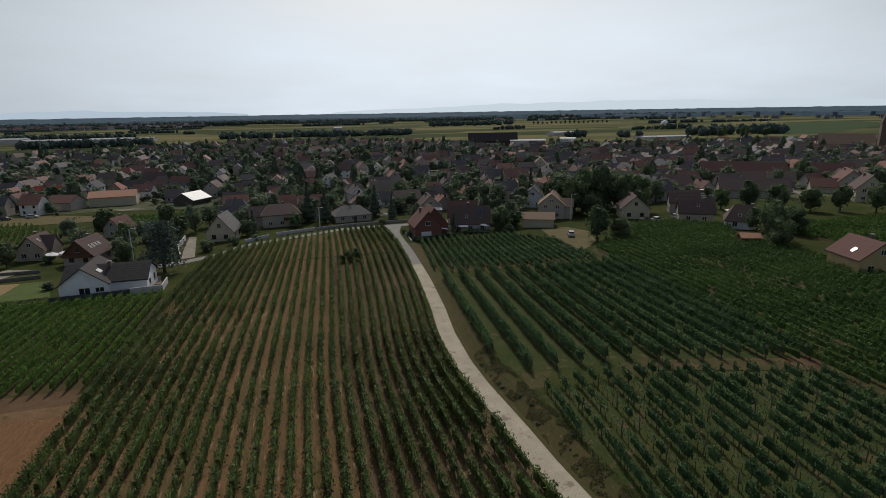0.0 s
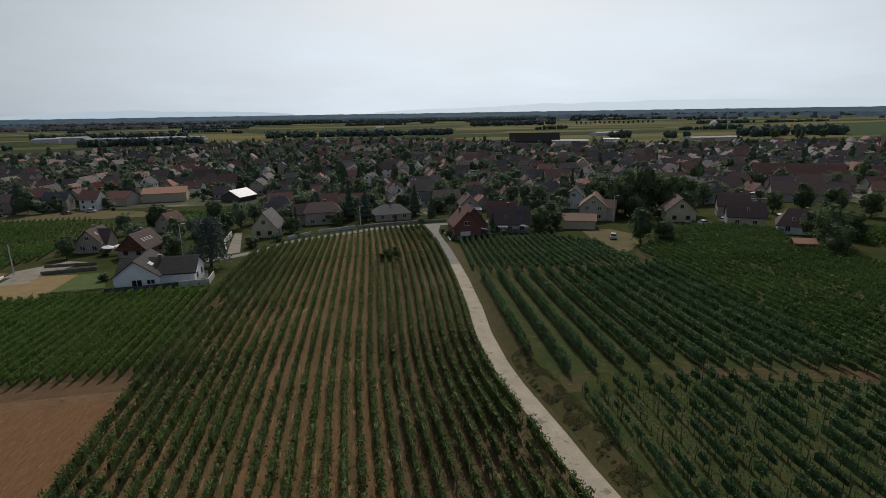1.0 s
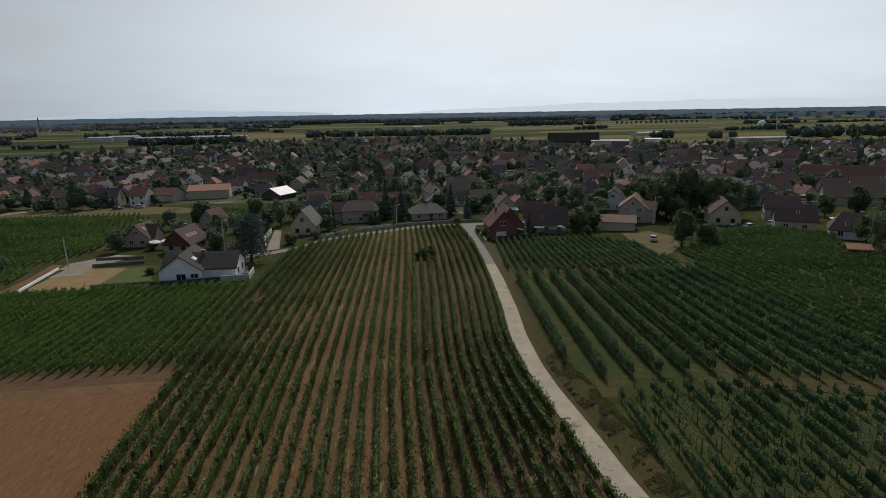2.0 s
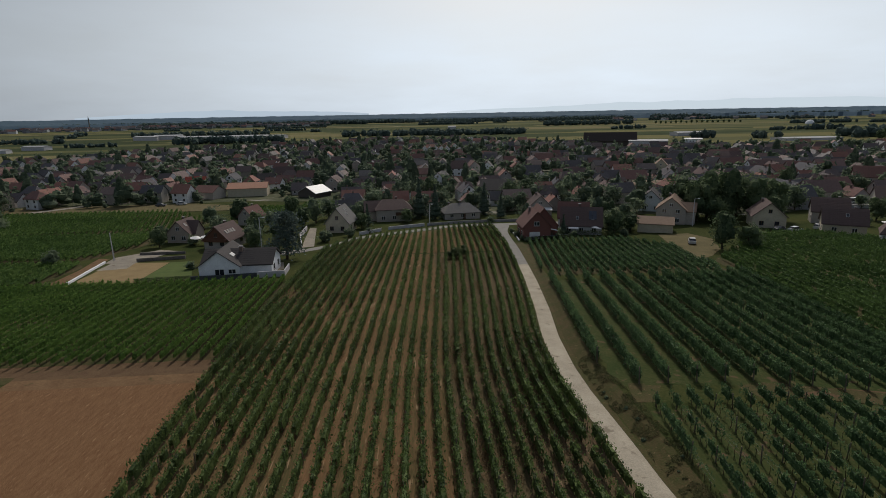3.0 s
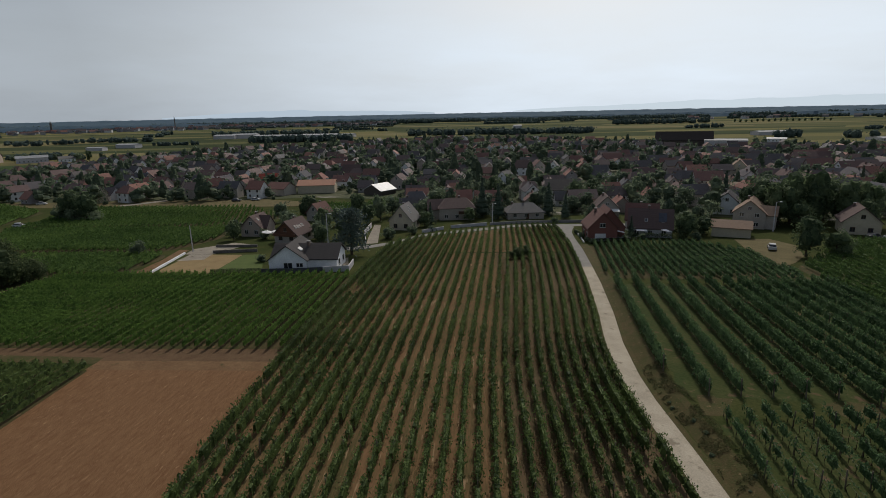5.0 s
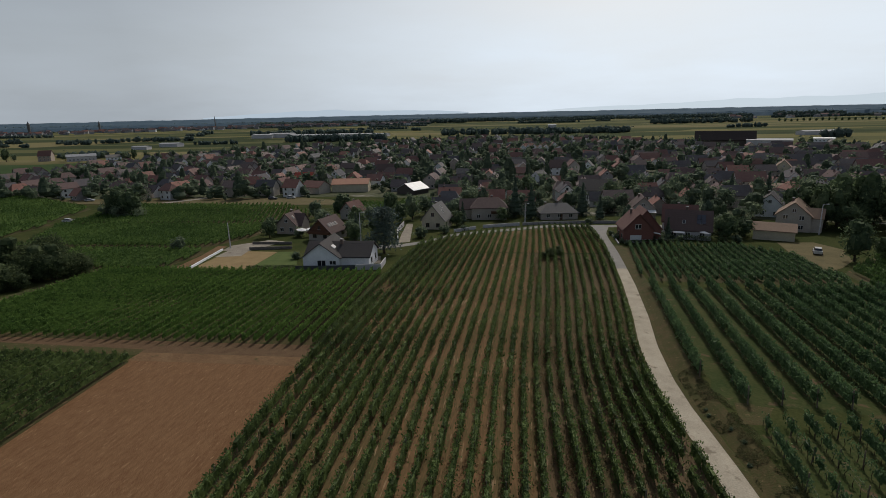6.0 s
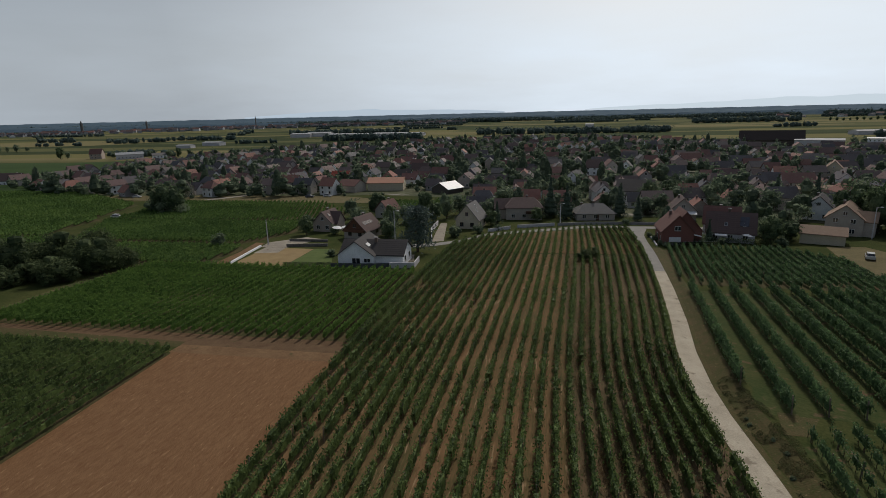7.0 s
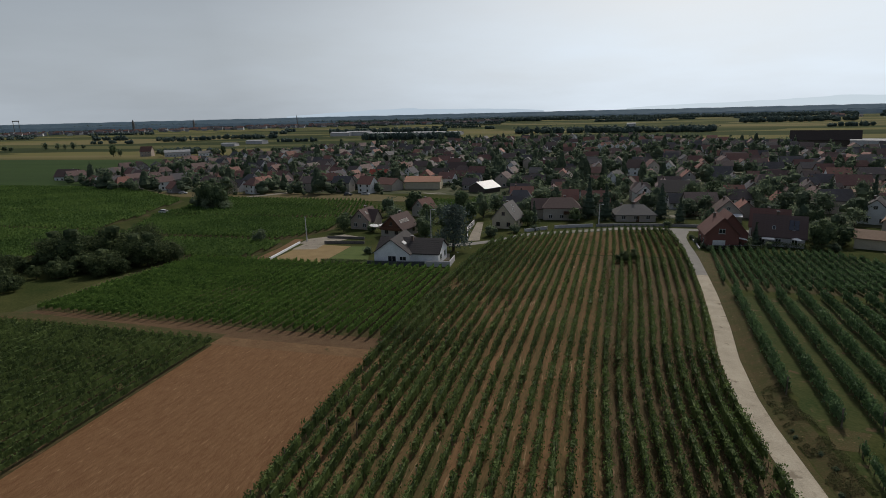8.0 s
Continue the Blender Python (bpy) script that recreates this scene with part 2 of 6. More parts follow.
def clumps(centres, radii, rng=RNG, rough=0.28):
    """Uneven leafy masses that fill the inside of a crown: corners (n, 4, 3)."""
    centres, radii = np.asarray(centres, float), np.asarray(radii, float)
    out = []
    for c, r in zip(centres, radii):
        q = rng.normal(size=(3, 3)) * 3.1
        bump = 1 + rough * np.sin(BALL @ q[0] * 1.0 + q[1, 0]) * np.cos(BALL @ q[2] + q[1, 1])
        out.append(c + BALL * bump[..., None] * r)
    return np.concatenate(out)


def part(name, me, parent, label="", m=None):
    ob = new(name, me)
    ob.parent = parent
    if m is not None:
        ob.matrix_basis = m
    if label:
        ob["label"] = label
    return ob


def box(bm, x0, x1, y0, y1, z0, z1):
    v = [bm.verts.new(p) for p in ((x0, y0, z0), (x1, y0, z0), (x1, y1, z0), (x0, y1, z0), (x0, y0, z1), (x1, y0, z1), (x1, y1, z1), (x0, y1, z1))]
    for q in ((3, 2, 1, 0), (4, 5, 6, 7), (0, 1, 5, 4), (1, 2, 6, 5), (2, 3, 7, 6), (3, 0, 4, 7)):
        bm.faces.new([v[i] for i in q])


def bm_mesh(name, bm, material):
    me = bpy.data.meshes.new(name)
    bm.normal_update()
    bm.to_mesh(me)
    bm.free()
    me.materials.append(material)
    return me


def box_mesh(name, x0, x1, y0, y1, z0, z1, material, bevel=0.0):
    bm = bmesh.new()
    box(bm, x0, x1, y0, y1, z0, z1)
    if bevel:
        bmesh.ops.bevel(bm, geom=bm.edges[:], offset=bevel, segments=1, affect="EDGES")
    return bm_mesh(name, bm, material)


def tube(bm, pts, radii, sides=6):
    """A tapered tube along points."""
    rings = []
    for i, (p, r) in enumerate(zip(pts, radii)):
        d = Vector(pts[min(i + 1, len(pts) - 1)]) - Vector(pts[max(i - 1, 0)])
        q = d.to_track_quat("Z", "Y")
        rings.append([bm.verts.new(Vector(p) + q @ Vector((r * math.cos(2 * math.pi * k / sides), r * math.sin(2 * math.pi * k / sides), 0))) for k in range(sides)])
    for a, b in zip(rings, rings[1:]):
        for k in range(sides):
            bm.faces.new((a[k], a[(k + 1) % sides], b[(k + 1) % sides], b[k]))
    bm.faces.new(rings[-1])
    bm.faces.new(rings[0][::-1])


# ---- the lie of the land ----
ROAD_Y = [-60, 20, 37, 43, 53.5, 60, 70.5, 83, 101, 115, 134, 150, 160, 169]
ROAD_L = [21, 18.6, 17.7, 17.6, 17.2, 17.3, 18.1, 20.0, 22.2, 23.6, 25.2, 25.8, 25.9, 25.6]
ROAD_W = [2.4, 2.4, 2.3, 2.3, 2.3, 2.3, 2.4, 2.4, 2.3, 2.2, 2.2, 2.4, 3.2, 6.0]


def road_l(y):
    return np.interp(y, ROAD_Y, ROAD_L)


def road_r(y):
    return np.interp(y, ROAD_Y, np.add(ROAD_L, ROAD_W))


def smooth(u):
    u = np.clip(u, 0, 1)
    return u * u * (3 - 2 * u)


def land(x, y):
    """Height of the ground: a slope that falls gently to the village and the plain, with a low bank beside the track."""
    x, y = np.asarray(x, float), np.asarray(y, float)
    u = np.clip(y - 190, 0, 140)
    z = -0.046 * np.minimum(y, 190) - 0.046 * (u - u * u / 280)
    off = x - road_r(y)
    bank = smooth((off - 0.25) / 2.6) * np.exp(-np.maximum(off - 4, 0) ** 2 / 700) * smooth((y - 20) / 25) * smooth((125 - y) / 30)
    return z + 0.9 * bank


def zat(x, y):
    return float(land(x, y))


def sheet(name, left, right, ys, material, lift, label, cols=4, category="ground"):
    """A strip of ground between two edges x = left(y) and right(y), laid on the land."""
    verts, faces = [], []
    for y in ys:
        for k in range(cols + 1):
            x = left(y) + (right(y) - left(y)) * k / cols
            verts.append((x, y, zat(x, y) + lift))
    for i in range(len(ys) - 1):
        for k in range(cols):
            a = i * (cols + 1) + k
            faces.append((a, a + 1, a + cols + 2, a + cols + 1))
    ob = new(name, mesh_of(name, verts, faces, material))
    return tagged(ob, label, category, kind="structure")


def build_ground():
    xs = np.concatenate([-np.geomspace(4900, 160, 22), np.arange(-150, 8, 3.0), np.arange(8, 44, 0.75), np.arange(44, 150, 3.0), np.geomspace(155, 4900, 22)])
    ys = np.concatenate([[-900, -500, -300, -180, -120, -80, -50], np.arange(-30, 176, 3.0), np.arange(180, 340, 10.0), np.geomspace(350, 4900, 30)])
    gx, gy = np.meshgrid(xs, ys)
    verts = np.stack([gx, gy, land(gx, gy)], -1).reshape(-1, 3)
    n = len(xs)
    faces = [(i * n + k, i * n + k + 1, (i + 1) * n + k + 1, (i + 1) * n + k) for i in range(len(ys) - 1) for k in range(n - 1)]
    me = mesh_of("ground", verts, faces, GROUND)
    for p in me.polygons:
        p.use_smooth = True
    tagged(new("ground", me), "grassy slope falling to a patchwork plain of fields", "ground", kind="structure")


def ground_material():
    """Meadow near by, turning into large strips of crops on the plain."""
    m = surface("ground", (0.026, 0.040, 0.013), (0.066, 0.068, 0.026), 0.12, 0.95, 0.5, 25, spec=0.01)
    n, l = m.node_tree.nodes, m.node_tree.links
    p = n["Principled BSDF"]
    near = p.inputs["Base Color"].links[0].from_socket
    co = n.new("ShaderNodeTexCoord")
    mp = n.new("ShaderNodeMapping")
    mp.inputs["Rotation"].default_value = (0, 0, radians(8))
    mp.inputs["Scale"].default_value = (1 / 340, 1 / 70, 1)
    vo = n.new("ShaderNodeTexVoronoi")
    vo.voronoi_dimensions = "2D"
    vo.distance = "CHEBYCHEV"
    vo.inputs["Scale"].default_value = 1.0
    l.new(co.outputs["Object"], mp.inputs["Vector"])
    l.new(mp.outputs["Vector"], vo.inputs["Vector"])
    cr = n.new("ShaderNodeValToRGB")
    cr.color_ramp.interpolation = "CONSTANT"
    tones = [(0, (0.078, 0.086, 0.040)), (0.22, (0.140, 0.130, 0.058)), (0.4, (0.050, 0.063, 0.030)), (0.58, (0.160, 0.142, 0.072)), (0.72, (0.042, 0.054, 0.027)), (0.86, (0.100, 0.102, 0.048))]
    cr.color_ramp.elements[0].color, cr.color_ramp.elements[1].color = (*tones[0][1], 1), (*tones[-1][1], 1)
    cr.color_ramp.elements[1].position = tones[-1][0]
    for at, c in tones[1:-1]:
        cr.color_ramp.elements.new(at).color = (*c, 1)
    sep = n.new("ShaderNodeSeparateColor")
    l.new(vo.outputs["Color"], sep.inputs["Color"])
    l.new(sep.outputs["Red"], cr.inputs["Fac"])
    sx = n.new("ShaderNodeSeparateXYZ")
    l.new(co.outputs["Object"], sx.inputs["Vector"])
    rng_node = n.new("ShaderNodeMapRange")
    rng_node.inputs["From Min"].default_value, rng_node.inputs["From Max"].default_value = 440, 520
    l.new(sx.outputs["Y"], rng_node.inputs["Value"])
    mix = n.new("ShaderNodeMixRGB")
    l.new(rng_node.outputs["Result"], mix.inputs["Fac"])
    l.new(near, mix.inputs["Color1"])
    l.new(cr.outputs["Color"], mix.inputs["Color2"])
    l.new(mix.outputs["Color"], p.inputs["Base Color"])
    return m


GROUND = ground_material()
build_ground()


# ---- vineyards ----
def const(v):
    return lambda y: v


EDGE = np.poly1d(np.polyfit([20, 37, 50, 65, 98, 142, 165], [-22.9, -23.8, -24.6, -25.1, -24.4, -21.7, -20.3], 3))


def main_left(y):
    return EDGE(np.clip(y, 15, 175))


def far_edge(x):
    """The village lane that closes the main vineyard."""
    return np.interp(x, [-60, -30, -22, -16.6, -7.7, 2.8, 12, 21, 26], [128, 134, 141, 151, 157, 162.5, 168, 169.3, 169])


def row_leaves(px, py, per_m, leaf, height=1.65, low=0.35, half=0.24, gaps=0.04, rng=RNG, vigour=0.35):
    """Leaves of one row of vines along a path of points a small step apart."""
    seg = np.hypot(np.diff(px), np.diff(py))
    run = np.concatenate([[0], np.cumsum(seg)])
    length = run[-1]
    n = int(length * per_m)
    vine = (rng.random(n) * length / 1.15).astype(int)
    off = rng.normal(size=n) * 0.34  # each vine is a tuft of its own
    s = np.clip((vine + 0.5) * 1.15 + off, 0, length)
    count = vine.max() + 2 if n else 1
    v = np.clip(1 + rng.normal(size=count) * vigour, 0.35, 1.5)
    v[rng.random(count) < gaps] = 0.12
    at = (np.arange(count) + 0.5) * 1.15
    v *= [0.86 + 0.55 * noise.noise((a / 11, b / 11, 7.0)) for a, b in zip(np.interp(at, run, px), np.interp(at, run, py))]
    keep = rng.random(n) < np.clip(v[vine], 0, 1.0)
    s, vine, off = s[keep], vine[keep], off[keep]
    tall = low + (height - low) * np.clip(0.86 + 0.22 * v[vine] - 0.42 * np.abs(off) - 0.08 * rng.random(len(s)), 0.3, 1.15)
    h = rng.random(len(s)) ** 0.75
    z = low + (tall - low) * h
    side = rng.normal(size=len(s)) * half * (0.95 - 0.5 * h) * np.clip(v[vine], 0.6, 1.2)
    side = np.clip(side, -1.7 * half, 1.7 * half)
    x, y = np.interp(s, run, px), np.interp(s, run, py)
    tx, ty = np.gradient(px), np.gradient(py)
    nx, ny = np.interp(s, run, -ty), np.interp(s, run, tx)
    q = np.hypot(nx, ny) + 1e-9
    x, y = x + side * nx / q, y + side * ny / q
    centres, sizes, cut = np.stack([x, y, land(x, y) + z], 1), leaf * (0.7 + 0.6 * rng.random(len(x))), int(len(x) * 0.55)
    skin = np.concatenate([shoots(centres[:cut], sizes[:cut], rng), leaves(centres[cut:], sizes[cut:], 0.35, rng)])
    # the dense inside of each vine: two sides and a top
    mid = np.arange(0, length, 1.15)
    body = v[np.minimum((mid / 1.15).astype(int), count - 1)]
    full = body > 0.45
    if not full.any():
        return skin
    s0, s1, body = mid[full], np.minimum(mid[full] + 1.2, length), np.clip(body[full], 0.5, 1.15)
    up = low + (height - low) * 0.66 * np.clip(0.55 + 0.45 * body, 0, 1.05) * (0.9 + 0.16 * rng.random(len(s0)))
    wide = half * 0.66 * body
    rails = []
    for s in (s0, s1):
        bx, by = np.interp(s, run, px), np.interp(s, run, py)
        kx, ky = np.interp(s, run, -ty), np.interp(s, run, tx)
        k = np.hypot(kx, ky) + 1e-9
        for side, h in ((-1.0, low + 0.1), (-0.75, up), (0.75, up), (1.0, low + 0.1)):
            w = side * wide * (0.8 + 0.4 * rng.random(len(s)))
            rails.append(np.stack([bx + w * kx / k, by + w * ky / k, land(bx, by) + h + rng.normal(size=len(s)) * 0.05], 1))
    core = [np.stack([rails[a], rails[a + 4], rails[a + 5], rails[a + 1]], 1) for a in range(3)]
    return np.concatenate([skin] + core)


POST_ME = box_mesh("post", -0.045, 0.045, -0.045, 0.045, -0.2, 1.75, POST, 0.012)
END_POST_ME = box_mesh("end_post", -0.06, 0.06, -0.06, 0.06, -0.2, 2.0, POST, 0.015)


def vine_row(px, py, material, density, leaf, label, group, posts=0.0, trunks=False, end_posts=False, wires=False, **shape):
    """One trellised row: foliage, and where they can be told apart its posts, trunks and wires."""
    px, py = np.asarray(px, float), np.asarray(py, float)
    origin = Vector((px[0], py[0], zat(px[0], py[0])))
    row = new("vine_row")
    row.location = origin
    back = Matrix.Translation(-origin)
    run = np.concatenate([[0], np.cumsum(np.hypot(np.diff(px), np.diff(py)))])
    near = py < 85
    chunks = []
    if near.sum() > 1:
        chunks.append(row_leaves(px[near], py[near], density * 1.55, leaf * 0.85, **shape))
    near[max(near.sum() - 1, 0)] = False
    if (~near).sum() > 1:
        chunks.append(row_leaves(px[~near], py[~near], density, leaf, **shape))
    corners = np.concatenate(chunks) - np.array(origin)
    part("foliage", quads_mesh("foliage", corners, material), row)
    at = lambda s: (float(np.interp(s, run, px)), float(np.interp(s, run, py)))  # noqa: E731
    if trunks:
        bm = bmesh.new()
        for s in np.arange(0.5, run[-1], 1.15):
            x, y = at(s)
            z = zat(x, y)
            j = RNG.normal(size=3) * 0.05
            tube(bm, [(x, y, z - 0.05), (x + j[0], y + j[1], z + 0.35), (x + j[2], y + j[0], z + 0.8)], [0.04, 0.03, 0.022], 4)
        bm.transform(back)
        part("vine_wood", bm_mesh("vine_wood", bm, BARK), row)["kind"] = "stuff"
    if posts:
        for s in np.arange(posts, run[-1] - 1, posts):
            x, y = at(s)
            part("post", POST_ME, row, m=back @ pose(x, y, zat(x, y), RNG.normal() * 2, RNG.normal() * 2, 0))
    if end_posts:
        for s in (0.0, run[-1]):
            x, y = at(s)
            part("end_post", END_POST_ME, row, m=back @ pose(x, y, zat(x, y), 6 if s else -6, 0, 0))
    if wires:
        bm = bmesh.new()
        for h in (0.8, 1.25):
            for s in np.arange(0, run[-1] - 6, 6.0):
                (x0, y0), (x1, y1) = at(s), at(s + 6)
                tube(bm, [(x0, y0, zat(x0, y0) + h), (x1, y1, zat(x1, y1) + h)], [0.006, 0.006], 3)
        bm.transform(back)
        part("wire", bm_mesh("wire", bm, WIRE), row)
    return tagged(row, label, "vine row", group)


FAR_LEAVES = []


def steps(y0, y1, step=1.5):
    return np.linspace(y0, y1, max(2, int((y1 - y0) / step)))


def main_vineyard():
    n = 27
    sheet("vineyard_soil", lambda y: main_left(y) - 0.8, lambda y: road_l(y) - 0.3, np.arange(-20, 131, 3.0), SOIL_MAIN, 0.02, "brown and grassy soil between vine rows", 10)
    sheet("vineyard_soil", lambda y: 3.0 + (6.4 - 3.0) * (y - 37) / 128, lambda y: road_l(y) - 0.3, np.arange(-20, 131, 3.0), SOIL_SHADED, 0.032, "brown soil and weeds under thin vine rows, darkened as shade", 6)
    ys = np.arange(131, 170, 1.0)
    sheet("vineyard_soil", lambda y: np.interp(y, [131, 141, 151, 157, 162.5, 168, 169.5], [-23.7, -22, -16.6, -7.7, 2.8, 12, 20]), lambda y: road_l(y) - 0.3, ys, SOIL_MAIN, 0.02, "brown and grassy soil between vine rows", 10)
    for k in range(n + 1):
        ys = steps(20, 172)
        near_x, far_x = -23.8 + (16.9 + 23.8) * k / n, -20.3 + (25.0 + 20.3) * k / n
        xs = near_x + (far_x - near_x) * (ys - 37) / 128
        last = 16.9 + (25.0 - 16.9) * (ys - 37) / 128
        xs = xs + (k / n) ** 3 * (road_l(ys) - 0.95 - last)  # the outer rows bend with the track and the far edge
        xs = xs + (1 - k / n) ** 2 * (main_left(ys) + 0.1 - (-23.8 + 3.5 * (ys - 37) / 128))
        keep = (ys < far_edge(xs) - 0.4) & (xs < road_l(ys) - 0.8)
        xs, ys = xs[keep], ys[keep]
        vine_row(xs, ys, VINE, 58, 0.22, "trellised row of green vines on brown soil", "rows of the main vineyard", posts=5.6 if k < n - 2 else 0.0, trunks=k > 14, end_posts=True, height=2.0, half=0.33, vigour=0.3)


def block(left, right, y0, y1, spacing, tilt, material, soil, density, leaf, label, group, posts=0.0, soil_label="", far=False, wide=0, flush=False, **more):
    """A field of straight rows that lean by tilt metres of x a metre of y, clipped between two edges."""
    if soil:
        sheet("vineyard_soil", left, right, np.arange(y0, y1 + 0.1, 3.0), soil, 0.018, soil_label or "grassy soil between vine rows", 24)
    ys_all = steps(y0, y1)
    lo = min(left(y) - tilt * (y - y0) for y in ys_all)
    hi = max(right(y) - tilt * (y - y0) for y in ys_all)
    lo += 0.95 if wide else 0.0
    starts = [lo + 0.6 + 3.3 * k for k in range(wide)] + list(np.arange(lo + 0.6 + 3.3 * wide, hi - 0.3, spacing))
    if flush:  # rows counted from the right edge
        starts = list(np.arange(hi - 0.45, lo, -spacing))
    for x0 in starts:
        xs = x0 + tilt * (ys_all - y0)
        keep = np.array([left(y) + 0.3 < x < right(y) - 0.3 for x, y in zip(xs, ys_all)])
        if keep.sum() < 4:
            continue
        if far:
            FAR_LEAVES.append(row_leaves(xs[keep], ys_all[keep], density, leaf, **more))
            continue
        vine_row(xs[keep], ys_all[keep], material, density, leaf, label, group, posts=posts, **more)


def weeds():
    """Tall dry grass and weeds in the lanes where the vines have thinned."""
    rng = np.random.default_rng(19)
    y = rng.uniform(40, 122, 26000)
    lane = np.floor(rng.random(26000) * 6)
    x = 4.2 + lane * 1.62 + (y - 40) * 0.03 + rng.normal(size=26000) * 0.34
    lush = np.array([noise.noise((a / 2.2, b / 14.0, 21.0)) for a, b in zip(x, y)])
    keep = (lush > 0.10) & (x < road_l(y) - 3)
    x, y = x[keep], y[keep]
    tall = 0.55 * rng.random(len(x)) ** 1.5
    # thinner tufts in every lane of the main vineyard
    k, y2 = np.floor(rng.random(52000) * 27) + 0.5, rng.uniform(22, 160, 52000)
    near_x, far_x = -23.8 + 40.7 * k / 27, -20.3 + 45.3 * k / 27
    x2 = near_x + (far_x - near_x) * (y2 - 37) / 128 + rng.normal(size=52000) * 0.26
    lush = np.array([noise.noise((a / 1.4, b / 9.0, 33.0)) for a, b in zip(x2, y2)])
    keep = (lush > 0.08) & (x2 < road_l(y2) - 1.5) & (x2 > main_left(y2) + 0.6) & (y2 < far_edge(x2) - 1)
    x, y, tall = np.concatenate([x, x2[keep]]), np.concatenate([y, y2[keep]]), np.concatenate([tall, 0.26 * rng.random(keep.sum()) ** 1.5])
    c = np.stack([x, y, land(x, y) + 0.05 + tall], 1)
    tagged(new("dry_weeds", quads_mesh("dry_weeds", leaves(c, 0.22 * (0.6 + 0.8 * rng.random(len(x))), -0.2, rng, 0.3), DRY_GRASS)), "tall dry grass and weeds between the vine rows", "weeds", kind="stuff")


main_vineyard()
weeds()


def left_fields():
    # green vineyard in front of the white house
    block(lambda y: np.interp(y, [66, 82, 107], [-89, -88.5, -89]), lambda y: main_left(y) - 0.4, 67, 108, 1.72, 0.0, VINE_LIGHT, SOIL_GREEN, 40, 0.26,
          "lush row of bright green vines", "rows of the green vineyard", trunks=True, height=1.65, low=0.5, half=0.155, gaps=0.0, vigour=0.14)
    # ploughed field with its straw headland
    sheet("ploughed_field", lambda y: -46.9 - 0.076 * (y - 29.7), lambda y: main_left(y) - 1.0, np.arange(-20, 61.5, 3.0), SOIL_BARE, 0.016, "bare reddish-brown ploughed field", 8)
    sheet("headland", const(-49.6), lambda y: main_left(y) - 1.0, np.array([60.4, 61.5, 62.4, 63.2]), STRAW, 0.024, "strip of dry straw-coloured headland", 8)
    sheet("headland", const(-92), lambda y: main_left(y) - 1.0, np.array([63.2, 65.5, 67.4]), EARTH, 0.026, "strip of brown earth at the row ends", 12)
    # young vineyard beyond the ploughed field
    block(const(-95), lambda y: -46.7 - 0.076 * (y - 29.7), 24, 60.6, 1.6, -0.076, VINE, SOIL_GREEN, 42, 0.25, "dark green row of vines beside the ploughed field", "rows beside the ploughed field", flush=True, height=1.6, half=0.2, gaps=0.0, vigour=0.12)
    # plots beyond the thicket, with grass tracks between them
    block(lambda y: np.interp(y, [109, 131], [-99, -122]), lambda y: np.interp(y, [109, 126, 131], [-78, -77, -80]), 109, 130, 1.75, -0.2, VINE_FAR, SOIL_GREEN, 20, 0.36,
          "", "", far=True, height=1.7, half=0.35, gaps=0.0, vigour=0.1)
    block(lambda y: np.interp(y, [132, 172], [-135, -159]), lambda y: np.interp(y, [132, 137, 153, 171], [-84, -80, -75, -80]), 134.5, 171, 1.75, -0.2, VINE_FAR, SOIL_GREEN, 18, 0.4,
          "", "", far=True, height=1.7, half=0.35, gaps=0.0, vigour=0.1)
    block(lambda y: np.interp(y, [175, 223], [-157, -172]), lambda y: np.interp(y, [175, 205, 226], [-76, -70, -74]), 175, 206, 1.9, -0.35, VINE_FAR, SOIL_GREEN, 16, 0.44,
          "", "", far=True, height=1.7, half=0.32, gaps=0.0, vigour=0.1)
    block(lambda y: np.interp(y, [175, 226], [-157, -172]), lambda y: np.interp(y, [175, 205, 226], [-76, -78, -96]), 208, 226, 1.9, -0.35, VINE_FAR, SOIL_GREEN, 16, 0.44,
          "", "", far=True, height=1.7, half=0.32, gaps=0.0, vigour=0.1)
    block(lambda y: -1.45 * y - 15, lambda y: np.interp(y, [136, 148, 172, 216], [-150, -157, -162, -176]), 138, 174, 2.2, -0.5, VINE_FAR, SOIL_GREEN, 10, 0.55,
          "", "", far=True, height=1.7, half=0.35, gaps=0.0, vigour=0.1)
    block(lambda y: -1.45 * y - 15, lambda y: np.interp(y, [172, 216, 262], [-166, -182, -255]), 177, 262, 2.3, -0.5, VINE_FAR, SOIL_GREEN, 9, 0.6,
          "", "", far=True, height=1.7, half=0.35, gaps=0.0, vigour=0.1)
    block(lambda y: -1.45 * y - 15, lambda y: np.interp(y, [96, 112, 134], [-131, -128, -134]), 96, 134, 2.0, -0.35, VINE_FAR, SOIL_GREEN, 14, 0.48,
          "", "", far=True, height=1.7, half=0.35, gaps=0.0)
    # plots between the houses
    block(const(-66), const(-47), 196, 232, 1.7, 0.15, VINE_LIGHT, SOIL_GREEN, 14, 0.45, "", "", far=True, height=1.6, half=0.35)
    block(const(-47), const(-29), 205, 246, 1.7, 0.15, VINE_LIGHT, SOIL_GREEN, 14, 0.45, "", "", far=True, height=1.6, half=0.35)


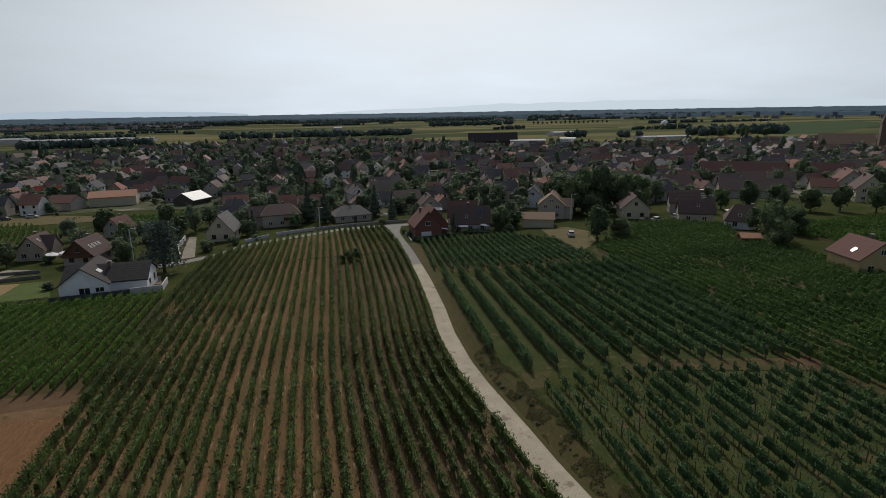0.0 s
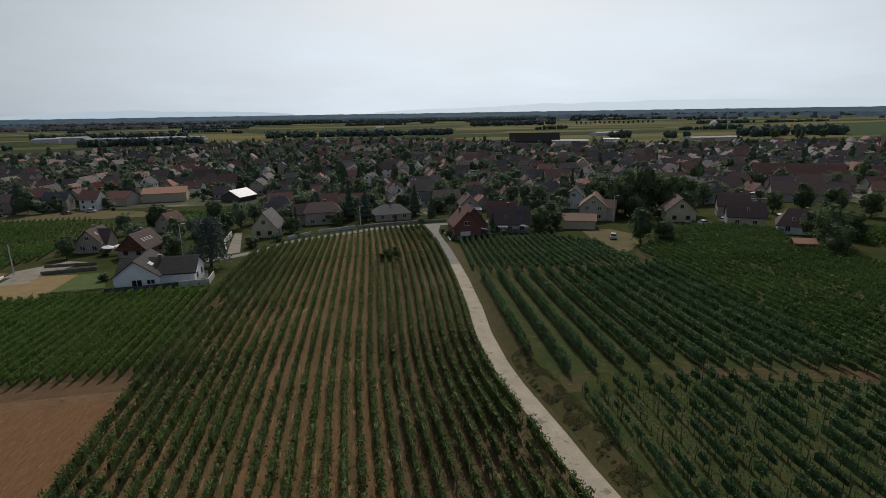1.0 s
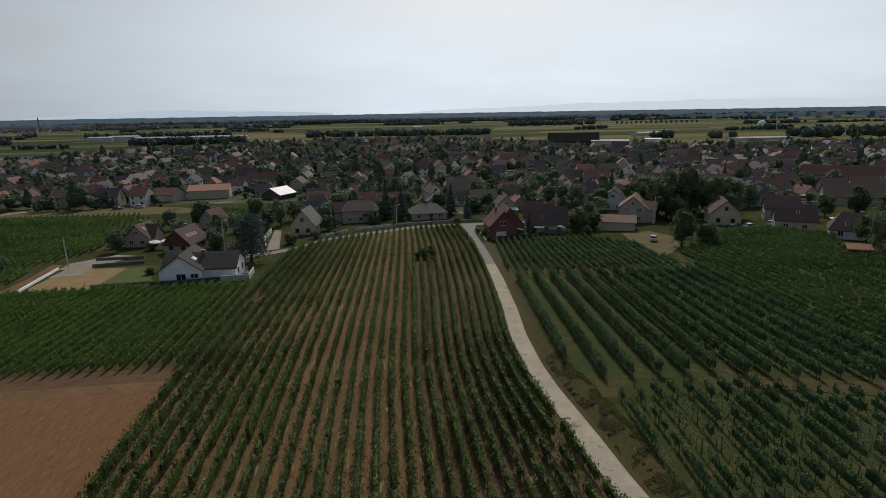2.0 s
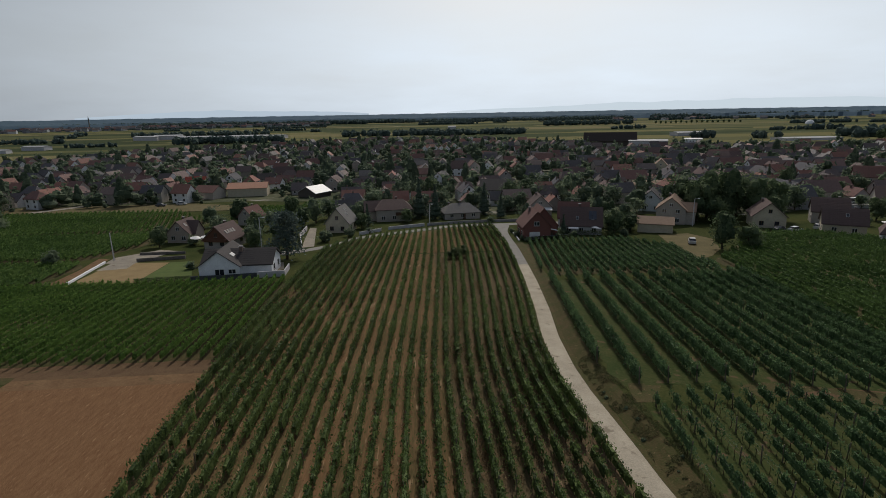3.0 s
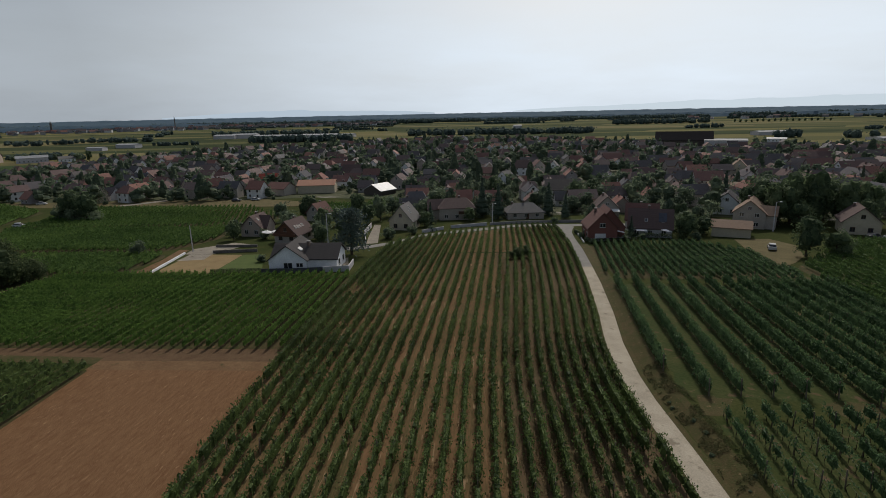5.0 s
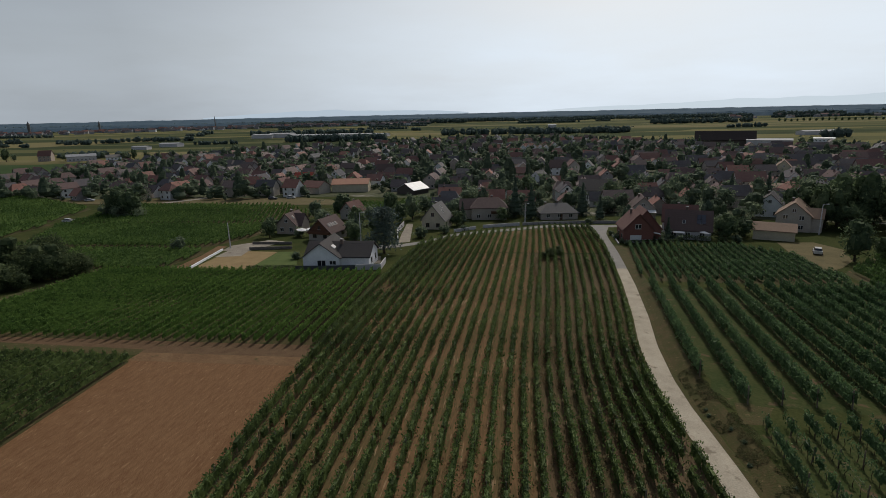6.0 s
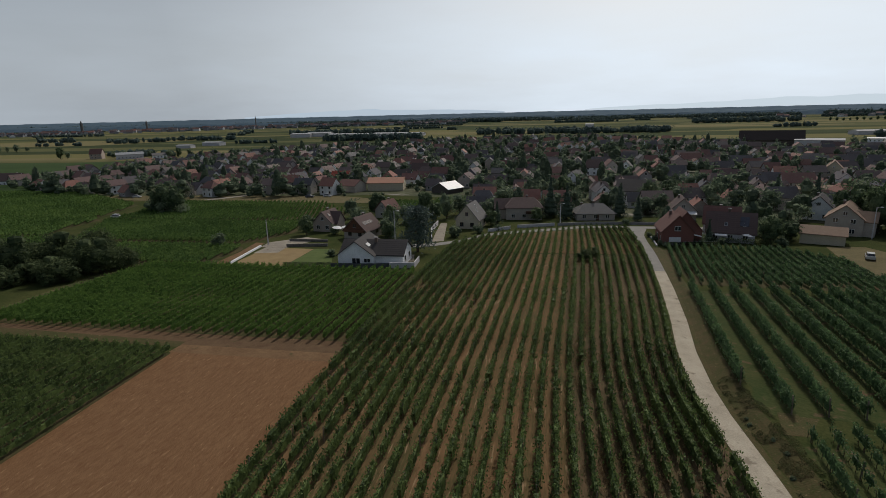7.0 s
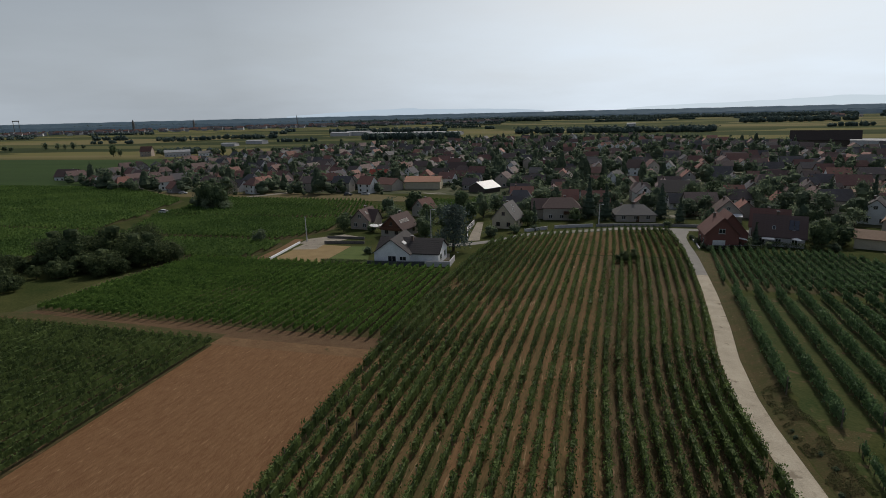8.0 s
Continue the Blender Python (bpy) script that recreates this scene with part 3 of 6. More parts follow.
def right_fields():
    # tall wide rows above the track
    block(lambda y: np.maximum(road_r(y) + np.interp(y, [54, 62, 99, 103], [3.2, 1.3, 1.6, 1.3]), np.interp(y, [46.6, 52.2, 52.3], [57, 36, 0])), lambda y: np.interp(y, [47, 54, 64, 100, 124], [60, 58, 61, 66, 70]), 46.6, 99, 2.65, 0.115, VINE_BLUE, SOIL_LUSH, 120, 0.24,
          "tall dark row of vines on a wide spacing", "tall rows beside the track", wide=6, posts=5.5, trunks=True, end_posts=True, height=2.15, low=0.5, half=0.40, gaps=0.02, vigour=0.2)
    block(lambda y: road_r(y) + 1.5, lambda y: np.interp(y, [100, 113, 128, 139], [66, 64, 65, 58]), 102, 139, 1.65, 0.14, VINE_BLUE, SOIL_GREEN, 50, 0.26,
          "tall dark row of vines below the brick house", "tall rows below the brick house", posts=6.0, height=1.8, low=0.4, half=0.26, gaps=0.03, vigour=0.2)
    # thin, gappy vines in the foreground
    block(lambda y: road_r(y) + np.interp(y, [-10, 30, 52], [2.4, 2.2, 2.2]), lambda y: np.interp(y, [-10, 44, 49], [66, 56, 40]), 20, 49.0, 1.9, 0.115, VINE_BLUE, SOIL_LUSH, 85, 0.21,
          "thin gappy row of vines on weathered posts", "gappy rows in the grass", posts=4.5, trunks=True, wires=True, height=1.85, low=0.55, half=0.23, gaps=0.24, vigour=0.38)
    # the dense green vineyard up to the gardens
    block(lambda y: np.interp(y, [10, 46, 54, 64, 100, 113, 124, 141], [62.2, 56.4, 57.6, 60.4, 65.6, 67.6, 78.5, 94]), lambda y: np.interp(y, [10, 67, 83, 107, 128, 141], [100, 99, 101, 107, 122, 112]), 22, 141, 1.95, 0.13, VINE_MID, SOIL_GREEN, 52, 0.25,
          "dense green vine row running to the gardens", "rows of the dense vineyard", height=1.8, low=0.45, half=0.19, gaps=0.03, vigour=0.2)
    block(const(125), lambda y: 230 - (y - 92) * 0.2, 92, 122, 1.9, 0.3, VINE_LIGHT, SOIL_GREEN, 14, 0.5, "", "", far=True, height=1.7, half=0.4)


def roads():
    ys = np.array([-60, -20, 0] + list(np.arange(10, 114, 1.5)) + [115.0])
    sheet("farm_track", road_l, road_r, ys, CONCRETE, 0.06, "pale concrete farm track between vineyards", 3, "road")
    sheet("road", road_l, road_r, np.array([115, 119, 125, 131, 137, 143, 148, 153, 158, 163, 167, 170.0]), ASPHALT, 0.055, "grey asphalt end of the farm track", 3, "road")
    sheet("verge", lambda y: road_r(y) + 0.02, lambda y: road_r(y) + np.interp(y, [30, 60, 80, 140], [2.6, 2.6, 2.4, 2.2]), np.arange(-20, 142, 1.5), BANK, 0.035, "dry brown grass bank beside the track", 4)
    sheet("verge", lambda y: road_l(y) - 0.8, lambda y: road_l(y) - 0.02, np.arange(-20, 165, 1.5), BANK, 0.03, "dry brown grass verge beside the track", 2)
    # lane along the top of the main vineyard
    xs = np.array([-34, -28, -22, -16.6, -12, -7.7, -2, 2.8, 8, 12, 17, 21, 27, 33, 40, 50.0])
    verts, faces = [], []
    for i, x in enumerate(xs):
        y0 = float(far_edge(x)) + 0.9
        for y in (y0, y0 + 2.2, y0 + 4.4):
            verts.append((x, y, zat(x, y) + 0.05))
        if i:
            a = 3 * i
            faces += [(a - 3, a, a + 1, a - 2), (a - 2, a + 1, a + 2, a - 1)]
    tagged(new("lane", mesh_of("lane", verts, faces, ASPHALT)), "grey village lane along the vineyard", "road", kind="structure")


def patch(name, corners, material, label, lift=0.05, category="ground"):
    """A flat plot of ground given by its corners."""
    cx, cy = np.mean(corners, axis=0)
    pts = [(cx, cy)] + list(corners)
    n = len(corners)
    me = mesh_of(name, [(x, y, zat(x, y) + lift) for x, y in pts], [(0, 1 + k, 1 + (k + 1) % n) for k in range(n)], material)
    return tagged(new(name, me), label, category, kind="structure")


def plots():
    patch("dry_garden", [(-70.8, 108.9), (-57.6, 110.4), (-58.6, 129.4), (-66.8, 130.0), (-72.2, 130.2)], DRY_LAWN, "dry yellow-brown lawn beside the drive")
    patch("lawn", [(-57.5, 110.4), (-46.6, 111.6), (-53.6, 130.0), (-58.5, 129.4)], LAWN, "mown green lawn beside the white house")
    patch("gravel_drive", [(-74.4, 130.3), (-66.9, 130.2), (-62.5, 143.5), (-68, 146), (-75.4, 137)], GRAVEL, "pale gravel drive between the garden walls", category="road")
    patch("drive_verge", [(-75.4, 109.4), (-71.6, 108.6), (-73.6, 122), (-76, 136), (-79, 136.5), (-76.6, 124)], STRAW, "dusty verge beside the drive", 0.035)
    patch("apron", [(-72.2, 122.5), (-66.0, 124.0), (-66.9, 130.0), (-72.6, 130.1)], GRAVEL, "pale concrete apron at the end of the drive", 0.07)
    patch("terrace", [(-33.8, 116.8), (-28.9, 118.2), (-30.6, 125.5), (-34.8, 124.5)], GRAVEL, "pale terrace behind a garden wall")
    patch("driveway", [(-29.6, 142.5), (-26.6, 144.0), (-28.2, 155), (-31.2, 176), (-33.4, 176.4), (-31.2, 155)], GRAVEL, "concrete driveway up to the houses", category="road")
    patch("dry_yard", [(65.0, 113.4), (70, 117.5), (76, 124.5), (81, 137), (79, 146), (70, 146), (66, 129)], STUBBLE, "dry yellow yard beside the shed")
    patch("grass_strip", [(22.4, 48.8), (39, 49.0), (57, 44.0), (59, 46.4), (40, 52.2), (23.5, 53.2)], BANK, "dry grass strip between two vineyards", 0.045)
    patch("bare_strip", [(40, 49.4), (50, 47.2), (58.2, 44.6), (60.6, 46.6), (55, 48.2), (46, 50.6)], EARTH, "bare brown earth at the ends of the rows", 0.06)
    patch("grass_track", [(-96, 63.6), (-49.7, 62.2), (-49.7, 64.2), (-92, 66.0)], BANK, "dry grass track between two vineyards", 0.03)
    patch("grass_track", [(-92.5, 66), (-89.5, 66), (-90.0, 107), (-72.5, 112), (-73, 114.5), (-96, 108)], GRASS, "grass track round the green vineyard", 0.03)
    patch("meadow", [(-250, 238), (-160, 228), (-68, 228), (-66, 238), (-100, 254), (-240, 250)], STUBBLE, "strip of dry meadow before the village", 0.12)
    patch("crop_field", [(-312, 229), (-250, 252), (-310, 335), (-360, 420), (-345, 520), (-446, 474), (-640, 474), (-520, 300)], CROP, "wide green crop field beyond the village", 0.15)
    patch("crop_field", [(670.0, 651.0), (762.0, 630.0), (1111.0, 815.0), (1319.0, 976.0), (1342.0, 1147.0), (980.0, 957.0)], CROP, "long green crop field beyond the old town", 0.15)
    patch("street", [(-163, 236), (-158, 234), (-140, 262), (-145, 263)], GRAVEL, "pale lane into the village", 0.2, "road")
    patch("yard", [(150, 186), (178, 181), (186, 208), (160, 214)], ASPHALT, "asphalt yard before the farm buildings", 0.15, "road")
    patch("flower_plot", [(48, 262), (60, 258), (66, 280), (54, 284)], LAWN, "bright green garden plot", 0.15)


left_fields()
plots()
right_fields()
tagged(new("distant_vines", quads_mesh("distant_vines", np.concatenate(FAR_LEAVES), VINE_FAR)), "rows of green vines on the flats and among the houses", "vineyard", kind="stuff")
roads()


# ---- trees ----
def crown_points(rng, n_clumps, per, rx, rz, z0, clump, conical=0.0):
    """Leaf centres in clumps spread through an uneven crown."""
    out = []
    for _ in range(n_clumps):
        d = rng.normal(size=3)
        d /= np.linalg.norm(d)
        r = rng.random() ** 0.4 * (0.85 + 0.25 * rng.random())
        c = np.array([d[0] * rx * r, d[1] * rx * r, z0 + rz + d[2] * rz * r])
        if conical:
            k = rng.random() ** 1.3
            a = rng.random() * 2 * math.pi
            q = rx * (1 - k) * (0.35 + 0.75 * rng.random())
            c = np.array([math.cos(a) * q, math.sin(a) * q, z0 + k * 2 * rz - 0.12 * q])
        s = clump * (0.6 + 0.8 * rng.random()) * ((1 - 0.6 * (c[2] - z0) / (2 * rz)) if conical else 1)
        out.append(c + rng.normal(size=(per, 3)) * s * np.array([1, 1, 0.55 if not conical else 0.35]))
    return np.concatenate(out)


def tree(kind, height, width, seed, label, material, category="tree", name="tree", fine=False, coarse=False):
    """A tapered trunk with limbs and a crown of many leaf clumps, built at the origin."""
    rng = np.random.default_rng(seed)
    root = new(name)
    bm = bmesh.new()
    rx, clear = width / 2, {"broad": 0.06, "conifer": 0.06, "cedar": 0.14, "shrub": 0.03}[kind] * height
    top = height * (0.7 if kind == "broad" else 0.97 if kind != "shrub" else 0.5)
    bend = rng.normal(size=4) * 0.03 * height * (kind == "broad")
    thick = 0.02 * height + 0.06
    tube(bm, [(0, 0, -0.3), (bend[0] * 0.3, bend[1] * 0.3, clear), (bend[0], bend[1], top * 0.6), (bend[2], bend[3], top)], [thick * 1.25, thick, thick * 0.6, thick * 0.15], 7)
    for k in range(6):
        a = k * 2.4 + rng.random()
        h = clear + (top - clear) * (0.1 + 0.13 * k)
        reach = rx * (0.75 - 0.06 * k)
        rise = 0.35 * reach if kind in ("broad", "shrub") else 0.05 * reach
        tube(bm, [(0, 0, h), (math.cos(a) * reach * 0.5, math.sin(a) * reach * 0.5, h + rise * 0.7), (math.cos(a) * reach, math.sin(a) * reach, h + rise)], [thick * 0.45, thick * 0.28, thick * 0.08], 5)
    part("trunk", bm_mesh("trunk", bm, TRUNK), root)
    if kind == "broad":
        many = 24 if fine else 10 if coarse else 16
        pts = crown_points(rng, 70 if coarse else 95, many, rx * 0.88, (height - clear) / 2 * 0.90, clear, width * 0.07)
        size = (0.048 if fine else 0.058) * width
    elif kind == "shrub":
        pts = crown_points(rng, 32, 16, rx * 0.78, height * 0.42, 0.1, width * 0.09)
        size = 0.075 * width
    elif kind == "cedar":
        pts = np.concatenate([crown_points(rng, 16, 26, rx * (1.0 - 0.62 * k / 7) * (0.85 + 0.3 * rng.random()), height * 0.03, clear + (height - clear) * (k + 0.3) / 7.6, width * 0.075) for k in range(7)])
        size = 0.055 * width
    else:
        pts = crown_points(rng, 110, 15, rx, (height - clear) / 2, clear, width * 0.06, 1.0)
        size = 0.06 * width
    skin = leaves(pts, size * (0.6 + 0.8 * rng.random(len(pts))), 0.2, rng, 0.7)
    if kind in ("broad", "shrub"):  # dense inside of the crown
        n = 9 if coarse or kind == "shrub" else 12 if fine else 15
        d = rng.normal(size=(n, 3))
        d /= np.linalg.norm(d, axis=1)[:, None]
        half_h = (height - clear) / 2
        middle = np.array([0, 0, clear + half_h * (0.95 if kind == "broad" else 0.75)])
        reach = (0.30 + 0.32 * rng.random(n))[:, None]
        skin = np.concatenate([skin, clumps(middle + d * reach * np.array([rx, rx, half_h]), np.outer((0.17 if fine else 0.24) + 0.13 * rng.random(n), [rx, rx, half_h]), rng)])
    elif kind == "conifer":
        f = np.linspace(0.12, 0.8, 6)
        skin = np.concatenate([skin, clumps(np.stack([0 * f, 0 * f, clear + (height - clear) * f], 1), np.stack([rx * 0.72 * (1 - f), rx * 0.72 * (1 - f), 0 * f + height * 0.11], 1), rng, 0.15)])
    part("crown", quads_mesh("crown", skin, material), root)
    return tagged(root, label, category)


TREES = {
    "broad": [tree("broad", 9.0 + 0.8 * k, 8.5 + 0.5 * (k % 3), 20 + k, "broad dark green tree between the houses", TREE_LEAF) for k in range(5)],
    "garden": [tree("broad", 8.5 + 0.9 * k, 8.4 + 0.5 * (k % 3), 120 + k, "dark green tree in a village garden", LEAF, coarse=True) for k in range(5)],
    "tall": [tree("broad", 15.0 + k, 9.5, 40 + k, "tall dark green broadleaf tree", TREE_LEAF) for k in range(3)],
    "thick": [tree("broad", 9.0 + 0.9 * k, 9.5 + 0.6 * k, 90 + k, "dense dark tree of a thicket", THICKET, fine=True) for k in range(3)],
    "conifer": [tree("conifer", 12.0 + 1.5 * k, 6.6 + 0.6 * k, 50 + k, "dark conical conifer in a garden", NEEDLE) for k in range(3)],
    "shrub": [tree("shrub", 3.0 + 0.6 * k, 3.8 + 0.5 * k, 60 + k, "rounded green shrub in a garden", LEAF, "shrub", "shrub") for k in range(3)],
    "cedar": [tree("cedar", 12.5, 10.5, 71, "blue-green cedar with layered branches beside the white house", CEDAR)],
}
for family in TREES.values():
    for first in family:
        first["unused"] = 1
TREE_RNG = random.Random(5)


def plant(kind, x, y, scale=1.0, label="", group=""):
    """Sets a tree of a kind at a place; the first of each variety is used before copies are made."""
    pick = TREE_RNG.choice(TREES[kind])
    ob = pick if pick.get("unused") else copy_thing(pick, Matrix())
    if "unused" in ob:
        del ob["unused"]
    wide = scale * TREE_RNG.uniform(0.9, 1.1)
    ob.matrix_basis = pose(x, y, zat(x, y) - 0.1, 0, 0, TREE_RNG.uniform(0, 360)) @ Matrix.Diagonal((wide, wide, scale, 1))
    return tagged(ob, label, group=group)


# ---- houses ----
def tint(name, *colours, rough=0.9, bump=0.3, scale=3.0, spec=0.15):
    """A weathered surface whose colour is picked from a few by the object, with stains."""
    m = surface(name, tuple(c * 0.82 for c in colours[0]), colours[0], scale, rough, bump, 6, spec=spec)
    if len(colours) > 1:
        n, l = m.node_tree.nodes, m.node_tree.links
        mix = n["Principled BSDF"].inputs["Base Color"].links[0].from_node
        info, cr = n.new("ShaderNodeObjectInfo"), n.new("ShaderNodeValToRGB")
        cr.color_ramp.interpolation = "CONSTANT"
        cr.color_ramp.elements[0].color = (*colours[0], 1)
        cr.color_ramp.elements[1].position, cr.color_ramp.elements[1].color = 1 / len(colours), (*colours[1], 1)
        for i, c in enumerate(colours[2:], 2):
            cr.color_ramp.elements.new(i / len(colours)).color = (*c, 1)
        l.new(info.outputs["Random"], cr.inputs["Fac"])
        dark = n.new("ShaderNodeMixRGB")
        dark.blend_type = "MULTIPLY"
        dark.inputs["Fac"].default_value = 1.0
        dark.inputs["Color2"].default_value = (0.78, 0.78, 0.78, 1)
        l.new(cr.outputs["Color"], dark.inputs["Color1"])
        l.new(dark.outputs["Color"], mix.inputs["Color1"])
        l.new(cr.outputs["Color"], mix.inputs["Color2"])
    return m


RENDER_MIX = tint("house_render", (0.48, 0.44, 0.40), (0.74, 0.74, 0.74), (0.38, 0.33, 0.29), (0.52, 0.47, 0.39), (0.78, 0.78, 0.79), (0.34, 0.32, 0.32), (0.44, 0.38, 0.34), scale=0.8)
# clay tones lean grey-blue to stand in for haze over the village roofs
ROOF_MIX = tint("clay_roof", (0.168, 0.116, 0.110), (0.140, 0.118, 0.118), (0.200, 0.116, 0.104), (0.126, 0.116, 0.122), (0.174, 0.134, 0.126), (0.28, 0.145, 0.118), (0.112, 0.110, 0.120), rough=0.88, scale=1.2, bump=0.5)
WHITE_WALL = tint("white_render", (0.80, 0.81, 0.83), scale=0.7)
CREAM_WALL = tint("cream_render", (0.52, 0.46, 0.35), scale=0.7)
PINK_WALL = tint("beige_pink_render", (0.40, 0.335, 0.29), scale=0.7)
YELLOW_WALL = tint("yellow_render", (0.46, 0.36, 0.19), scale=0.7)
CHIMNEY = tint("brown_chimney_render", (0.17, 0.125, 0.105), scale=2.0)
BEIGE_WALL = tint("beige_render", (0.40, 0.365, 0.325), scale=0.7)
BRICK_WALL = tint("red_brick", (0.195, 0.088, 0.072), scale=6.0)
WOOD_WALL = tint("brown_boarding", (0.125, 0.062, 0.040), scale=4.0)
BROWN_BOARD = tint("weathered_boarding", (0.10, 0.085, 0.075), scale=4.0)
# brown and red tile greyed towards blue, a tint for haze
BROWN_ROOF = tint("brown_clay_roof", (0.122, 0.088, 0.082), rough=0.88, scale=1.5, bump=0.6)
RED_ROOF = tint("red_clay_roof", (0.165, 0.092, 0.080), rough=0.88, scale=1.5, bump=0.6)
BRIGHT_ROOF = tint("vivid_red_roof", (0.34, 0.075, 0.055), rough=0.85, scale=1.5, bump=0.5)
DARK_ROOF = tint("dark_slate_roof", (0.060, 0.055, 0.055), rough=0.8, scale=1.5, bump=0.6)
GREY_ROOF = tint("grey_roof", (0.155, 0.150, 0.145), rough=0.85, scale=1.5, bump=0.5)
TAN_ROOF = tint("weathered_tan_roof", (0.24, 0.17, 0.125), rough=0.88, scale=1.5, bump=0.6)
ORANGE_ROOF = tint("orange_tile_roof", (0.42, 0.235, 0.165), rough=0.88, scale=1.5, bump=0.5)
METAL_ROOF = tint("pale_metal_roof", (0.52, 0.53, 0.54), rough=0.5, scale=0.8, bump=0.1, spec=0.4)
BLACK_ROOF = tint("black_slate_roof", (0.026, 0.023, 0.026), rough=0.9, scale=0.4, bump=0.3, spec=0.05)
SHED_ROOF = tint("weathered_shed_roof", (0.30, 0.31, 0.325), rough=0.7, scale=0.3, bump=0.1, spec=0.2)
GLASS = surface("window_glass", (0.015, 0.018, 0.022), (0.03, 0.034, 0.04), 2.0, 0.08, 0, 4, spec=0.8)
FRAME = surface("white_window_frame", (0.55, 0.55, 0.54), (0.66, 0.66, 0.65), 2.0, 0.5, 0, 4)
BROWN_FRAME = surface("brown_window_frame", (0.07, 0.04, 0.028), (0.11, 0.065, 0.045), 2.0, 0.6, 0, 4)
STONE = surface("grey_wall_stone", (0.24, 0.23, 0.23), (0.36, 0.35, 0.35), 1.2, 0.9, 0.4, 6)
PALE_WALL = surface("pale_wall_render", (0.42, 0.41, 0.42), (0.55, 0.54, 0.56), 0.8, 0.85, 0.2, 8)
SOLAR = surface("solar_glass", (0.03, 0.035, 0.05), (0.05, 0.055, 0.075), 1.0, 0.15, 0, 4, spec=0.7)
CLOTH = surface("white_awning_cloth", (0.72, 0.72, 0.71), (0.82, 0.82, 0.81), 1.0, 0.8, 0, 5)
PAINT = surface("car_paint", (0.45, 0.46, 0.47), (0.55, 0.56, 0.57), 0.5, 0.25, 0, 4, spec=0.7)
DARK_PAINT = surface("dark_car_paint", (0.03, 0.035, 0.05), (0.05, 0.055, 0.07), 0.5, 0.25, 0, 4, spec=0.7)
RUBBER = surface("tyre_rubber", (0.015, 0.015, 0.015), (0.03, 0.03, 0.03), 5, 0.9, 0, 4)


def body_mesh(w, l, eave, ridge, material, hip=0.0):
    """Walls as a prism with gables, ridge along x; with hips the walls end at the eaves. They reach below the slope."""
    hx, hy = l / 2, w / 2
    v = [(-hx, -hy, -1.2), (hx, -hy, -1.2), (hx, hy, -1.2), (-hx, hy, -1.2), (-hx, -hy, eave), (hx, -hy, eave), (hx, hy, eave), (-hx, hy, eave)]
    f = [(3, 2, 1, 0), (0, 1, 5, 4), (2, 3, 7, 6)]
    if hip:
        f += [(1, 2, 6, 5), (3, 0, 4, 7), (4, 5, 6, 7)]
    else:
        v += [(-hx, 0, ridge - 0.12), (hx, 0, ridge - 0.12)]
        f += [(1, 2, 6, 9, 5), (3, 0, 4, 8, 7), (4, 5, 9, 8), (6, 7, 8, 9)]
    return mesh_of("wall", v, f, material)


def roof_mesh(w, l, eave, ridge, material, hip=0.0, over=0.5, thick=0.2):
    """Two pitched slabs with thickness and overhang, or four with hips."""
    pitch = (ridge - eave) / (w / 2)
    hy, hx = w / 2 + over, l / 2 + (over if hip else over * 0.8)
    low = eave - pitch * over
    rx = max(hx - hip, 0.05)
    top = [(-hx, -hy, low), (hx, -hy, low), (hx, hy, low), (-hx, hy, low), (-rx, 0, ridge), (rx, 0, ridge)]
    v = [(x, y, z + thick * 0.6) for x, y, z in top] + [(x, y, z - thick * 0.4) for x, y, z in top]
    faces = [(0, 1, 5, 4), (2, 3, 4, 5), (1, 2, 5), (3, 0, 4)]
    f = []
    for q in faces[: 4 if hip else 2]:
        f += [q, tuple(i + 6 for i in q[::-1])]
    rim = [(0, 1), (1, 2), (2, 3), (3, 0)] if hip else [(0, 1), (1, 5), (5, 2), (2, 3), (3, 4), (4, 0)]
    f += [(b, a, a + 6, b + 6) for a, b in rim]
    return mesh_of("roof", v, f, material)


WINDOWS = {}


def window_meshes(w, h, frame_mat):
    key = (w, h, frame_mat.name)
    if key not in WINDOWS:
        WINDOWS[key] = (box_mesh("window", -w / 2, w / 2, -0.05, 0.05, 0, h, frame_mat, 0.012), box_mesh("pane", -w / 4 + 0.07, w / 4 - 0.04, -0.065, -0.02, 0.09, h - 0.09, GLASS),
                        box_mesh("sill", -w / 2 - 0.08, w / 2 + 0.08, -0.16, 0.03, -0.09, -0.004, STONE))
    return WINDOWS[key]


def add_window(root, side, at, z, size, l, w, frame_mat):
    """A window on side 0 (-y), 1 (+x), 2 (+y) or 3 (-x), a distance along it from its middle."""
    frame_me, pane_me, sill_me = window_meshes(*size, frame_mat)
    m = {0: pose(at, -w / 2, z), 1: pose(l / 2, at, z, 0, 0, 90), 2: pose(-at, w / 2, z, 0, 0, 180), 3: pose(-l / 2, -at, z, 0, 0, -90)}[side]
    win = part("window", frame_me, root, m=m)
    for k in (-1, 1):
        part("pane", pane_me, win, m=pose(k * size[0] / 4, 0, 0))
    part("sill", sill_me, win)


